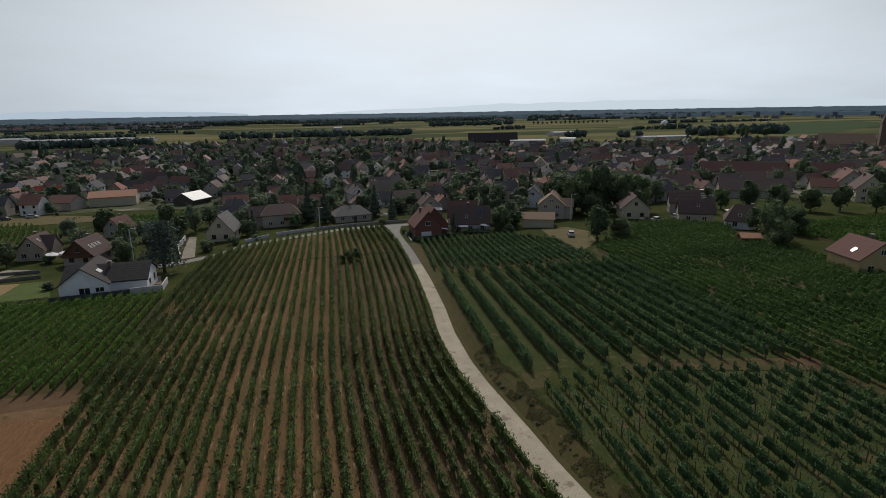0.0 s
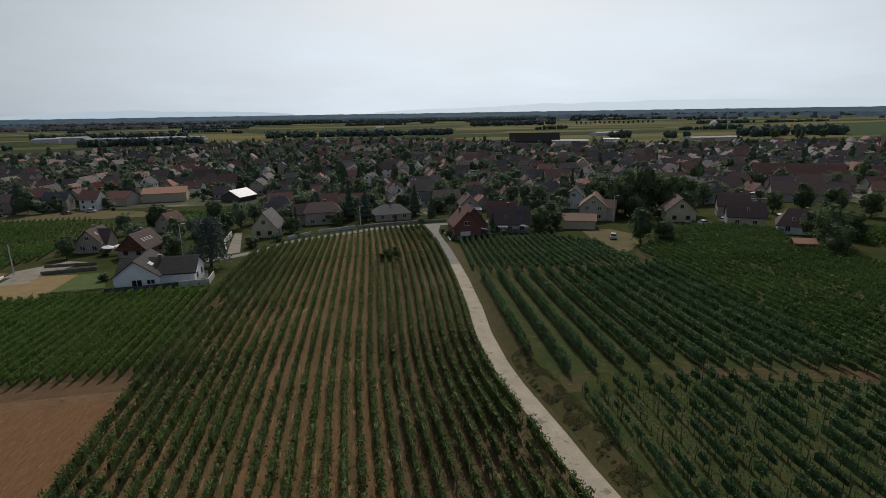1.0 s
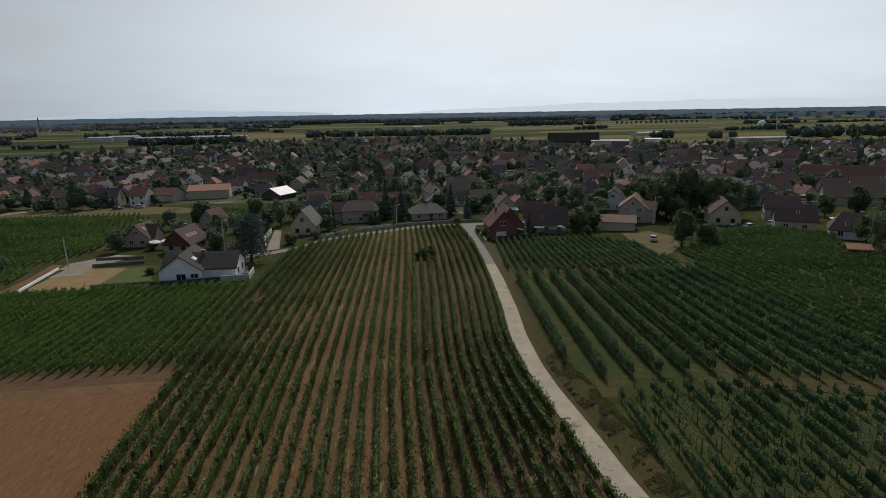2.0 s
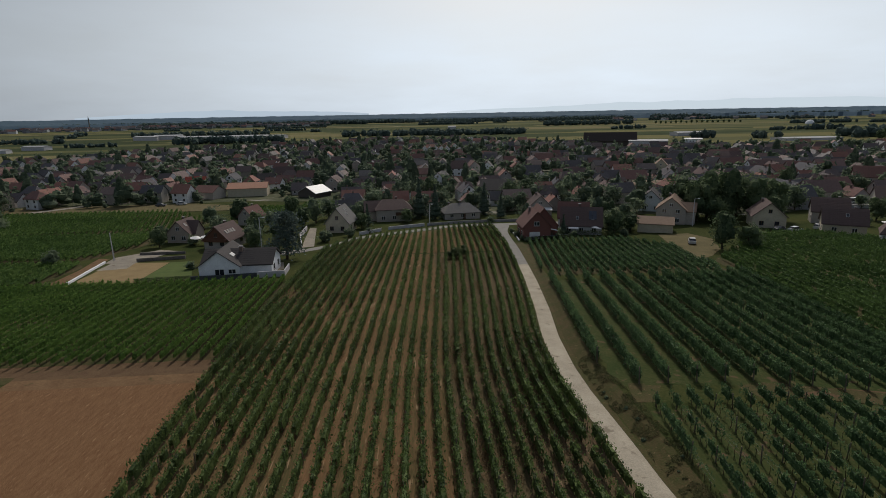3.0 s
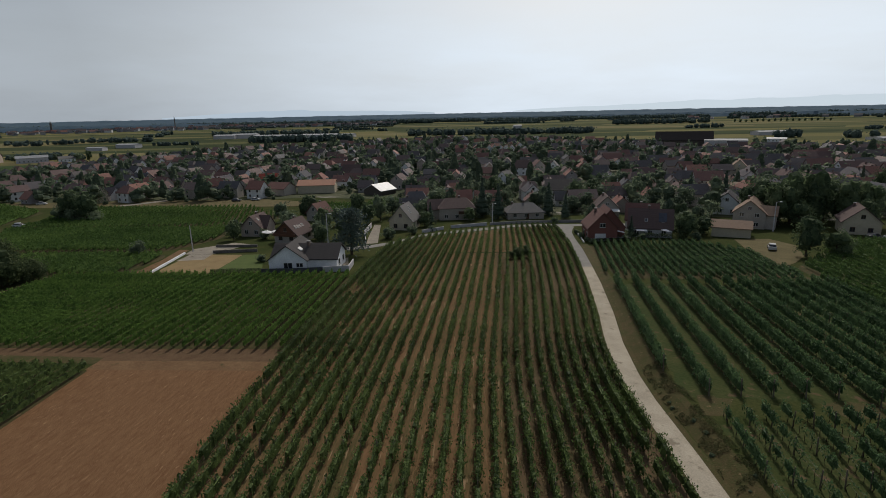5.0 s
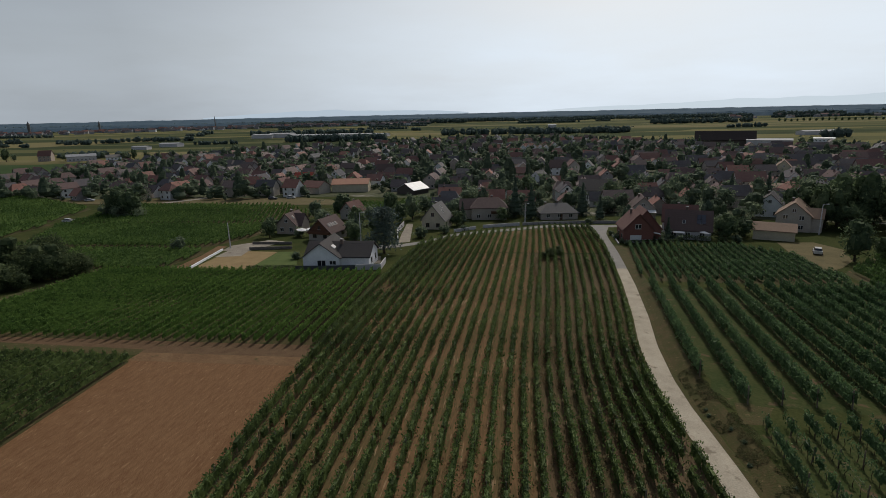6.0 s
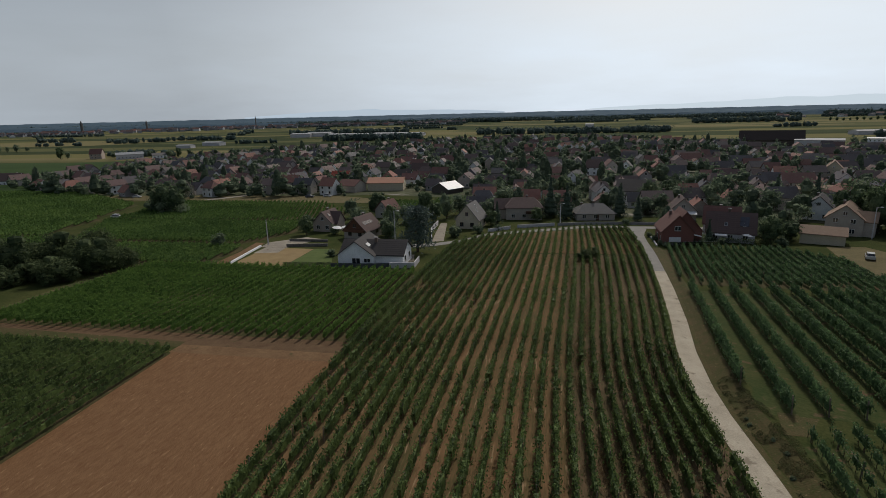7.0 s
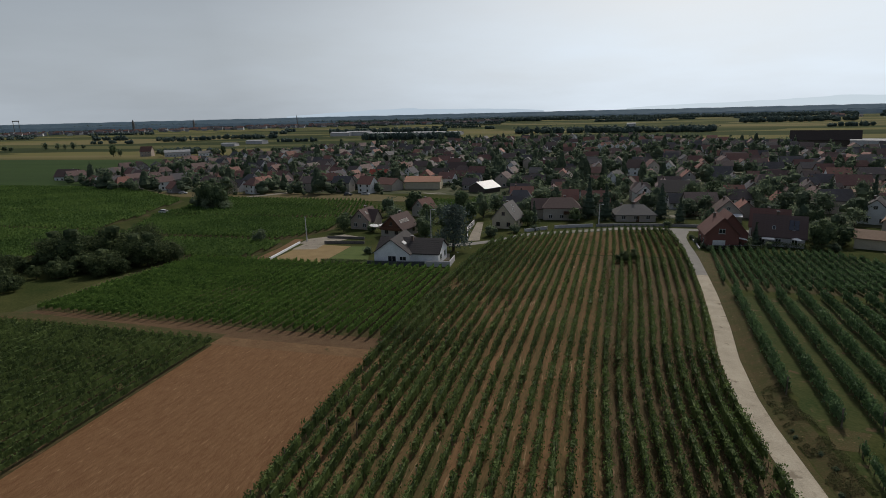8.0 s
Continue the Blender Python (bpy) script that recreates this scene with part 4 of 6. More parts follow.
def house(x, y, yaw, w, l, eave, ridge, wall, roof, label, hip=0.0, over=0.5, windows=True, chimneys=((0.25, 0.12),), skylights=(), storeys=2, frame_mat=None, attic=True, extra=(), name="house", category="house", group="", place=True, sides=(0, 1, 2, 3), door=None, courses=True):
    """A house with its ridge along its own x. extra: walls or wings given as further body sizes (dx, dy, turn, w, l, eave, ridge)."""
    frame_mat = frame_mat or FRAME
    root = new(name)
    part("wall", body_mesh(w, l, eave, ridge, wall, hip), root)
    part("roof", roof_mesh(w, l, eave, ridge, roof, hip, over), root)
    for dx, dy, turn, w2, l2, e2, r2 in extra:
        m = pose(dx, dy, 0, 0, 0, turn)
        part("wing_wall", body_mesh(w2, l2, e2, r2, wall), root, m=m)
        part("wing_roof", roof_mesh(w2, l2, e2, r2, roof, 0, over * 0.8, 0.21), root, m=m)
    if courses and place and not hip and windows:  # courses of tiles, each lapping the next
        rise, run = ridge - eave, w / 2
        slope, tilt = math.hypot(rise, run), math.degrees(math.atan2(rise, run))
        n = int((slope + over) / 0.62)
        course = box_mesh("tile_course", -l / 2 - over * 0.8, l / 2 + over * 0.8, -0.34, 0.32, 0.0, 0.034, roof)
        for side in (-1, 1):
            for k in range(n):
                d = 0.30 + 0.62 * k - over
                out, up = run - d * run / slope, eave + d * rise / slope + 0.14
                part("tile_course", course, root, m=pose(0, side * out, up, -side * tilt + side * 1.9, 0, 0))
    for u, v in chimneys:
        cx, cy = u * l, v * w
        zc = ridge - abs(cy) * (ridge - eave) / (w / 2)
        ch = part("chimney", box_mesh("chimney", -0.32, 0.32, -0.28, 0.28, -0.9, 1.15, CHIMNEY, 0.03), root, m=pose(cx, cy, zc))
        part("cap", box_mesh("cap", -0.4, 0.4, -0.36, 0.36, 1.15, 1.25, STONE), ch)
    for side, u, v in skylights:  # along the ridge, and up the slope
        rise = (ridge - eave) / (w / 2)
        cy = (w / 2) * (1 - v) * (-1 if side == 0 else 1)
        sk = part("skylight", box_mesh("skylight", -0.38, 0.38, -0.55, 0.55, 0.06, 0.15, FRAME, 0.02), root, m=pose(u * l, cy, eave + v * (ridge - eave) + 0.1, math.degrees(math.atan(rise)) * (1 if side == 0 else -1)))
        part("pane", box_mesh("pane", -0.31, 0.31, -0.48, 0.48, 0.15, 0.165, GLASS), sk)
    if windows:
        for side in sides:
            span = l if side in (0, 2) else w
            n = max(1, int(span / 3.4))
            for s in range(storeys):
                z = 0.95 + 2.75 * s
                if z + 1.3 > eave + (0.3 if side in (1, 3) and not hip else -0.1):
                    continue
                for k in range(n):
                    add_window(root, side, (k - (n - 1) / 2) * span / n * 0.92, z, (1.2, 1.3), l, w, frame_mat)
            if attic and side in (1, 3) and not hip:
                add_window(root, side, 0, eave + (ridge - eave) * 0.22, (1.0, 1.1), l, w, frame_mat)
    if door:
        side, at = door
        dm = part("door", box_mesh("door", -0.5, 0.5, -0.06, 0.04, 0, 2.1, BROWN_FRAME, 0.02), root, m={0: pose(at, -w / 2, 0), 1: pose(l / 2, at, 0, 0, 0, 90), 3: pose(-l / 2, at, 0, 0, 0, -90)}[side])
        part("handle", box_mesh("handle", 0.36, 0.42, -0.11, -0.06, 1.0, 1.05, FRAME), dm)
    if place:
        root.matrix_basis = pose(x, y, zat(x, y), 0, 0, yaw)
        TAKEN.append((x, y, 0.62 * max(w, l)))
    return tagged(root, label, category, group)


TAKEN = [(-46, 257, 9), (-38, 262, 6), (-80, 265, 9), (-92, 262, 8), (-70, 266, 7), (18, 200, 8), (52, 275, 12), (250, 580, 22), (215, 588, 22), (232, 560, 20), (205, 570, 16)]  # open ground before some buildings


def near_houses():
    white = house(-37.6, 117.4, 0, 8.0, 14.6, 2.9, 5.3, WHITE_WALL, DARK_ROOF, "low white house with dark roof and gabled wing", storeys=1, chimneys=((0.02, -0.10),), attic=False,
                  extra=((-3.3, -0.2, 90, 8.4, 10.4, 2.9, 6.0),), sides=(2, 1))
    for at, size in ((-3.2, (1.9, 2.1)), (-0.6, (1.5, 1.0))):
        m = pose(at, -5.45, 0.15 if size[1] > 2 else 1.2)
        door = part("french_window" if size[1] > 2 else "window", box_mesh("window", -size[0] / 2, size[0] / 2, -0.05, 0.05, 0, size[1], FRAME, 0.012), white, m=m)
        for k in (-1, 1):
            part("pane", box_mesh("pane", -size[0] / 4 + 0.07, size[0] / 4 - 0.05, -0.07, -0.02, 0.1, size[1] - 0.1, GLASS), door, m=pose(k * size[0] / 4, 0, 0))
    part("skylight", box_mesh("skylight", -0.5, 0.5, -0.8, 0.8, 0, 0.12, FRAME, 0.02), white, m=pose(-1.2, -2.4, 4.62, 0, 36.5, 0))
    house(-66.6, 159.6, 82, 6.8, 7.6, 3.0, 6.4, PINK_WALL, BROWN_ROOF, "beige-pink house with steep brown roof and side gable", extra=((0.4, -1.9, -90, 5.0, 4.6, 3.0, 6.0),), skylights=((0, -0.25, 0.6), (0, -0.05, 0.3)), chimneys=((0.15, 0.1),))
    timber = house(-51.8, 149.4, 76, 7.4, 8.6, 2.7, 6.3, BEIGE_WALL, BROWN_ROOF, "beige house with brown boarded gable and balcony", skylights=((0, -0.28, 0.45), (0, -0.14, 0.45), (0, 0.0, 0.45), (0, 0.14, 0.45)), frame_mat=BROWN_FRAME, chimneys=((0.2, 0.1),))
    bm = bmesh.new()
    for q in (((-3.6, 2.35), (3.6, 2.35), (3.6, 2.72), (0, 6.08), (-3.6, 2.72)),):
        front = [bm.verts.new((-4.36, y, z)) for y, z in q]
        back = [bm.verts.new((-4.26, y, z)) for y, z in q]
        bm.faces.new(front[::-1])
        for k in range(5):
            bm.faces.new((front[k], front[(k + 1) % 5], back[(k + 1) % 5], back[k]))
    part("boarded_gable", bm_mesh("boarded_gable", bm, WOOD_WALL), timber, "brown vertical boarding")
    part("balcony", box_mesh("balcony", -5.2, -4.3, -3.4, 3.4, 2.2, 3.0, WOOD_WALL, 0.03), timber)
    house(-55.6, 189.0, 68, 6.2, 6.8, 3.2, 6.4, BEIGE_WALL, RED_ROOF, "house with a reddish-brown tiled roof", skylights=((0, -0.2, 0.4),))
    house(-22.2, 169.6, 80, 7.4, 9.2, 3.4, 7.8, CREAM_WALL, GREY_ROOF, "cream house with steep pale grey roof", skylights=((0, -0.1, 0.45), (0, 0.1, 0.7)), frame_mat=BROWN_FRAME)
    wide = house(-6.4, 190.0, 6, 9.0, 12.2, 4.6, 7.3, BEIGE_WALL, BROWN_ROOF, "wide two-storey house with brown hipped roof and side wing", hip=3.0, extra=((-6.5, 1.5, 0, 7.0, 7.0, 3.9, 6.8),), chimneys=((0.1, 0.1),))
    part("balcony", box_mesh("balcony", 0.6, 6.2, -6.1, -4.7, 2.5, 3.4, BROWN_FRAME, 0.03), wide)
    house(17.6, 190.5, 6, 8.8, 12.6, 2.7, 5.2, BEIGE_WALL, GREY_ROOF, "grey hip-roofed bungalow behind a low wall", hip=3.6, storeys=1, chimneys=((0.0, 0.06), (-0.3, 0.2)), door=(0, 0.6))
    brick = house(34.8, 149.0, 90, 7.6, 9.0, 4.0, 8.0, BRICK_WALL, RED_ROOF, "red brick house with steep roof, side wing and garage", chimneys=((0.2, 0.12),), sides=(1, 2), extra=((1.6, -2.2, 0, 8.0, 8.4, 3.8, 8.6),))
    part("garage_door", box_mesh("garage_door", -1.45, 1.45, -0.08, 0.04, 0.05, 2.3, FRAME, 0.03), brick, "white garage door", m=pose(-4.5, 0.7, 0, 0, 0, -90))
    add_window(brick, 3, -0.2, 4.0, (1.5, 1.2), 9.0, 7.6, FRAME)
    part("porch_roof", box_mesh("porch_roof", -1.5, 1.5, -2.0, 0, 0, 0.12, CLOTH, 0.02), brick, "white awning", m=pose(-2.6, -3.9, 2.75, 12, 0, 0))
    awned = house(47.0, 194.0, 84, 8.2, 9.4, 3.4, 7.4, BEIGE_WALL, BROWN_ROOF, "beige gabled house with a white awning", chimneys=((0.2, 0.1),))
    part("awning", box_mesh("awning", -4.0, 4.0, -2.4, 0, 0, 0.1, CLOTH, 0.02), awned, "white sloping awning", m=pose(-4.75, 0, 3.1, 14, 0, -90))
    brown = house(50.0, 153.6, -16, 8.6, 11.4, 3.1, 7.5, PALE_WALL, BROWN_ROOF, "house with a large brown roof and solar panel", skylights=((0, -0.1, 0.35), (0, 0.28, 0.35)), chimneys=((-0.05, 0.02),))
    tilt = math.degrees(math.atan2(4.4, 4.3))
    for u, v in ((2.6, 0.62), (3.7, 0.62), (2.6, 0.40), (3.7, 0.40)):
        part("solar_panel", box_mesh("solar_panel", -0.5, 0.5, -0.8, 0.8, 0.16, 0.22, SOLAR, 0.01), brown, "dark blue glassy panel", m=pose(u, -4.3 * (1 - v), 3.1 + v * 4.4 + 0.1, tilt, 0, 0))
    part("awning", box_mesh("awning", -1.4, 1.4, -1.5, 0, 0, 0.1, CLOTH, 0.02), brown, "white awning", m=pose(-2.2, -4.3, 2.5, 14, 0, 0))
    house(50.6, 163.4, -16, 7.4, 9.0, 3.8, 7.9, WHITE_WALL, RED_ROOF, "house with a dark red roof", chimneys=((-0.05, 0.1),))
    house(71.8, 152.0, -24, 7.2, 9.6, 2.9, 4.3, CREAM_WALL, TAN_ROOF, "cream shed with a low weathered roof", windows=False, chimneys=(), name="shed", category="shed")
    house(90.4, 196.0, 62, 8.4, 9.6, 4.2, 8.0, WHITE_WALL, DARK_ROOF, "white house with dark roof")
    house(84.4, 167.5, 60, 8.6, 10.5, 5.0, 8.6, BEIGE_WALL, TAN_ROOF, "tall beige house with weathered tan roof", extra=((-1.5, -4.5, -90, 6.0, 5.0, 4.6, 6.8),))
    house(108.2, 155.6, 66, 8.8, 10.2, 3.8, 7.7, CREAM_WALL, BROWN_ROOF, "cream house with plain gable and brown roof", sides=(3, 0), frame_mat=BROWN_FRAME)
    house(119.5, 139.6, -32, 7.4, 10.0, 3.4, 7.0, CREAM_WALL, BROWN_ROOF, "cream house with dark brown roof and skylight", skylights=((0, 0.05, 0.5),))
    house(130.0, 158.0, -32, 8.0, 9.5, 4.0, 7.6, BEIGE_WALL, BROWN_ROOF, "beige house with brown roof behind a garden")
    house(123.6, 125.0, -40, 8.0, 8.8, 2.8, 6.6, WHITE_WALL, BROWN_ROOF, "white house under a broad brown roof", hip=2.6, skylights=((0, -0.1, 0.3), (0, 0.12, 0.3)), storeys=1)
    house(106.4, 76.6, -103, 8.6, 8.2, 3.5, 6.6, YELLOW_WALL, RED_ROOF, "yellow-beige corner house with red tiled roof", skylights=((0, 0.1, 0.3),), sides=(1, 2), chimneys=((0.05, 0.05),), hip=0)
    house(182.0, 181.0, -30, 10.0, 26.0, 3.6, 7.4, BEIGE_WALL, BROWN_ROOF, "long farm building with big red-brown roof", windows=False, chimneys=(), name="barn", category="barn")
    house(215.0, 206.0, -36, 10.0, 22.0, 3.8, 7.6, BEIGE_WALL, BROWN_ROOF, "long brown-roofed farm building", windows=False, chimneys=(), name="barn", category="barn")
    house(229.0, 236.0, -36, 10.0, 40.0, 6.0, 10.5, PINK_WALL, RED_ROOF, "long half-timbered building with red-brown roof", chimneys=((0.3, 0.1),), sides=(0,))
    house(186.5, 232.5, -30, 9.0, 12.0, 4.6, 8.2, CREAM_WALL, BROWN_ROOF, "cream house with dormer above a yard", hip=2.5)
    house(218.5, 180.0, -40, 8.0, 10.0, 3.2, 6.2, BEIGE_WALL, RED_ROOF, "house with a bright red roof", windows=False)
    house(208.0, 153.5, 50, 9.0, 11.0, 5.2, 10.0, CREAM_WALL, BROWN_ROOF, "tall old house with half-timbered gable", storeys=2)
    house(228.0, 177.0, 50, 9.0, 14.0, 5.4, 10.0, BEIGE_WALL, RED_ROOF, "old house with a large red roof")
    house(-47.5, 270.0, 56, 11.5, 11.0, 2.6, 5.4, BROWN_BOARD, METAL_ROOF, "hall with gleaming white metal roof", windows=False, chimneys=(), name="hall", category="hall")
    house(-82.5, 281.0, 6, 11.0, 19.0, 4.4, 6.6, CREAM_WALL, ORANGE_ROOF, "low hall with pale orange roof", windows=False, chimneys=(), name="hall", category="hall")
    house(-99.5, 273.0, -20, 9.5, 11.5, 3.8, 6.4, BEIGE_WALL, RED_ROOF, "low barn with red roof", windows=False, chimneys=(), name="barn", category="barn")
    house(39.5, 243.0, -8, 12.0, 15.0, 5.0, 9.0, PALE_WALL, DARK_ROOF, "large house with dark slate roof", windows=False)
    house(228.0, 612.0, -19, 22.0, 56.0, 6.5, 14.6, BROWN_BOARD, BLACK_ROOF, "huge dark-roofed hall above the village", windows=False, chimneys=(), over=1.2, name="hall", category="hall")
    house(264.0, 592.0, -24, 22.0, 40.0, 6.0, 7.2, PALE_WALL, SHED_ROOF, "flat grey industrial building", windows=False, chimneys=(), name="factory", category="factory")
    # landmarks among the village roofs
    for x, y, yaw, w, l, eave, ridge, wall, roof, hip, label in (
            (-123, 319, 4, 8.0, 10.6, 3.2, 6.6, CREAM_WALL, BRIGHT_ROOF, 0, "low house with a vivid red roof"),
            (-119, 355, 84, 7.6, 9.4, 4.6, 8.0, YELLOW_WALL, RED_ROOF, 0, "yellow rendered house with red roof"),
            (-87, 334, 4, 7.4, 10.0, 3.0, 6.0, WHITE_WALL, DARK_ROOF, 0, "white house with dark roof and dormers"),
            (-77, 354, 2, 9.0, 17.0, 3.6, 8.0, WHITE_WALL, BROWN_ROOF, 0, "long house with plain brown roof and white gable"),
            (32, 352, -6, 9.6, 12.6, 5.2, 9.4, WHITE_WALL, BROWN_ROOF, 2.4, "large white house with hipped brown roof"),
            (50, 345, 78, 8.0, 10.0, 5.0, 9.2, WHITE_WALL, GREY_ROOF, 0, "white house with grey gabled roof"),
            (22.5, 272, 80, 6.0, 8.0, 4.6, 7.4, CREAM_WALL, BROWN_ROOF, 0, "narrow cream house with gable"),
            (17.5, 301, 60, 7.6, 9.0, 4.4, 8.0, WHITE_WALL, GREY_ROOF, 0, "white gabled house with grey roof"),
            (3.4, 245, 70, 6.0, 7.6, 3.6, 6.6, WHITE_WALL, GREY_ROOF, 0, "small white gabled house"),
            (154, 325, 66, 9.6, 12.0, 5.6, 10.4, CREAM_WALL, TAN_ROOF, 0, "tall cream house with tan roof"),
            (129, 298, -22, 8.4, 13.0, 3.6, 6.6, BEIGE_WALL, DARK_ROOF, 0, "house with plain dark roof"),
            (116, 253, -18, 11.0, 17.0, 4.2, 5.6, BEIGE_WALL, TAN_ROOF, 0, "broad low building with pale brown roof"),
            (-346, 301, 12, 9.5, 14.0, 3.6, 8.0, WHITE_WALL, BROWN_ROOF, 0, "lone house with dark brown roof at the village edge"),
            (-480, 520, 20, 9.0, 12.0, 6.0, 11.0, PINK_WALL, RED_ROOF, 0, "tall brick-red farmhouse in the fields"),
            (-437, 517, 40, 10.0, 26.0, 5.0, 7.0, PALE_WALL, SHED_ROOF, 0, "long pale farm shed"),
            (-405, 522, 40, 9.0, 14.0, 3.4, 5.6, WHITE_WALL, GREY_ROOF, 0, "low white farm building"),
            (262, 214, -40, 9.0, 20.0, 5.4, 9.6, CREAM_WALL, RED_ROOF, 0, "old house with a long red roof"),
            (340, 638, -26, 10.0, 19.0, 4.0, 5.0, WHITE_WALL, METAL_ROOF, 0, "low building with a white roof")):
        house(x, y, yaw, w, l, eave, ridge, wall, roof, label, hip=hip, storeys=1 if eave < 4 else 2, group="village landmarks", courses=False, sides=(0, 3) if yaw > 40 else (0,))
    for k in range(6):  # terrace of houses with pale panels on the roofs
        house(10 + 5.6 * k, 557 - 1.0 * k, 88, 6.0, 9.0, 4.6, 7.6, WHITE_WALL, RED_ROOF, "narrow terraced house with red roof", windows=False, group="terrace")
    house(473.0, 376.0, -46, 18.0, 40.0, 7.0, 15.5, BEIGE_WALL, TAN_ROOF, "church nave with a great tan roof", windows=False, chimneys=(), over=0.8, name="church", category="church")


near_houses()


def church_tower():
    root = new("church_tower")
    part("wall", box_mesh("wall", -4, 4, -4, 4, -1, 24, CHIMNEY, 0.1), root)
    bm = bmesh.new()
    bmesh.ops.create_cone(bm, cap_ends=True, segments=4, radius1=6.3, radius2=0.1, depth=16)
    bm.transform(pose(0, 0, 32, 0, 0, 45))
    part("spire", bm_mesh("spire", bm, BROWN_ROOF), root)
    root.matrix_basis = pose(497, 360, zat(497, 360), 0, 0, -42)
    TAKEN.append((497, 360, 9))
    tagged(root, "red stone church tower with pointed roof", "church tower")


church_tower()


# ---- the village beyond ----
def island_tint(name, colours, rough=0.85):
    """Like a house surface, with the colour picked by each loose piece of the mesh."""
    m = tint(name, *colours, rough=rough, scale=1.0)
    n, l = m.node_tree.nodes, m.node_tree.links
    info = next(k for k in n if k.bl_idname == "ShaderNodeObjectInfo")
    geo = n.new("ShaderNodeNewGeometry")
    for link in list(info.outputs["Random"].links):
        l.new(geo.outputs["Random Per Island"], link.to_socket)
    n.remove(info)
    return m


WALL_TONES = ((0.48, 0.44, 0.40), (0.78, 0.78, 0.78), (0.38, 0.33, 0.29), (0.56, 0.50, 0.42), (0.82, 0.82, 0.83), (0.34, 0.32, 0.32), (0.44, 0.38, 0.34))
# roof tones with haze mixed in as a grey-blue lean
ROOF_TONES = ((0.145, 0.098, 0.092), (0.12, 0.102, 0.102), (0.18, 0.100, 0.088), (0.11, 0.102, 0.106), (0.155, 0.118, 0.110), (0.25, 0.125, 0.10), (0.098, 0.096, 0.104))
FAR_WALL = island_tint("far_house_render", WALL_TONES)
# blue-grey wall tones imitate the haze before the far town
HAZED_TOWN_WALL = island_tint("hazed_town_render", ((0.30, 0.31, 0.33), (0.20, 0.21, 0.23), (0.55, 0.56, 0.57), (0.24, 0.24, 0.26), (0.18, 0.20, 0.23)))
FAR_ROOF = island_tint("far_clay_roof", ROOF_TONES, 0.7)


def village_window():
    bm = bmesh.new()
    box(bm, -0.6, 0.6, -0.06, 0.04, 0, 1.35)
    me = bm_mesh("window", bm, FRAME)
    bm = bmesh.new()
    bm.from_mesh(me)
    box(bm, -0.48, 0.48, -0.08, 0.0, 0.12, 1.23)
    bm.faces.ensure_lookup_table()
    for f in bm.faces[6:]:
        f.material_index = 1
    bm.to_mesh(me)
    bm.free()
    me.materials.append(GLASS)
    return me


VILLAGE_WINDOW = village_window()


def low_y(x):
    return np.interp(x, [-345, -250, -160, -70, -68, -28, -26, 60, 120, 150, 186, 560], [296, 250, 248, 262, 255, 252, 200, 196, 176, 190, 168, 190])


def high_y(x):
    return np.interp(x, [-345, -200, -60, 60, 200, 330, 560], [540, 690, 790, 790, 600, 540, 500])


def clear(x, y, gap):
    return all((x - a) ** 2 + (y - b) ** 2 >= (r + gap) ** 2 for a, b, r in TAKEN)


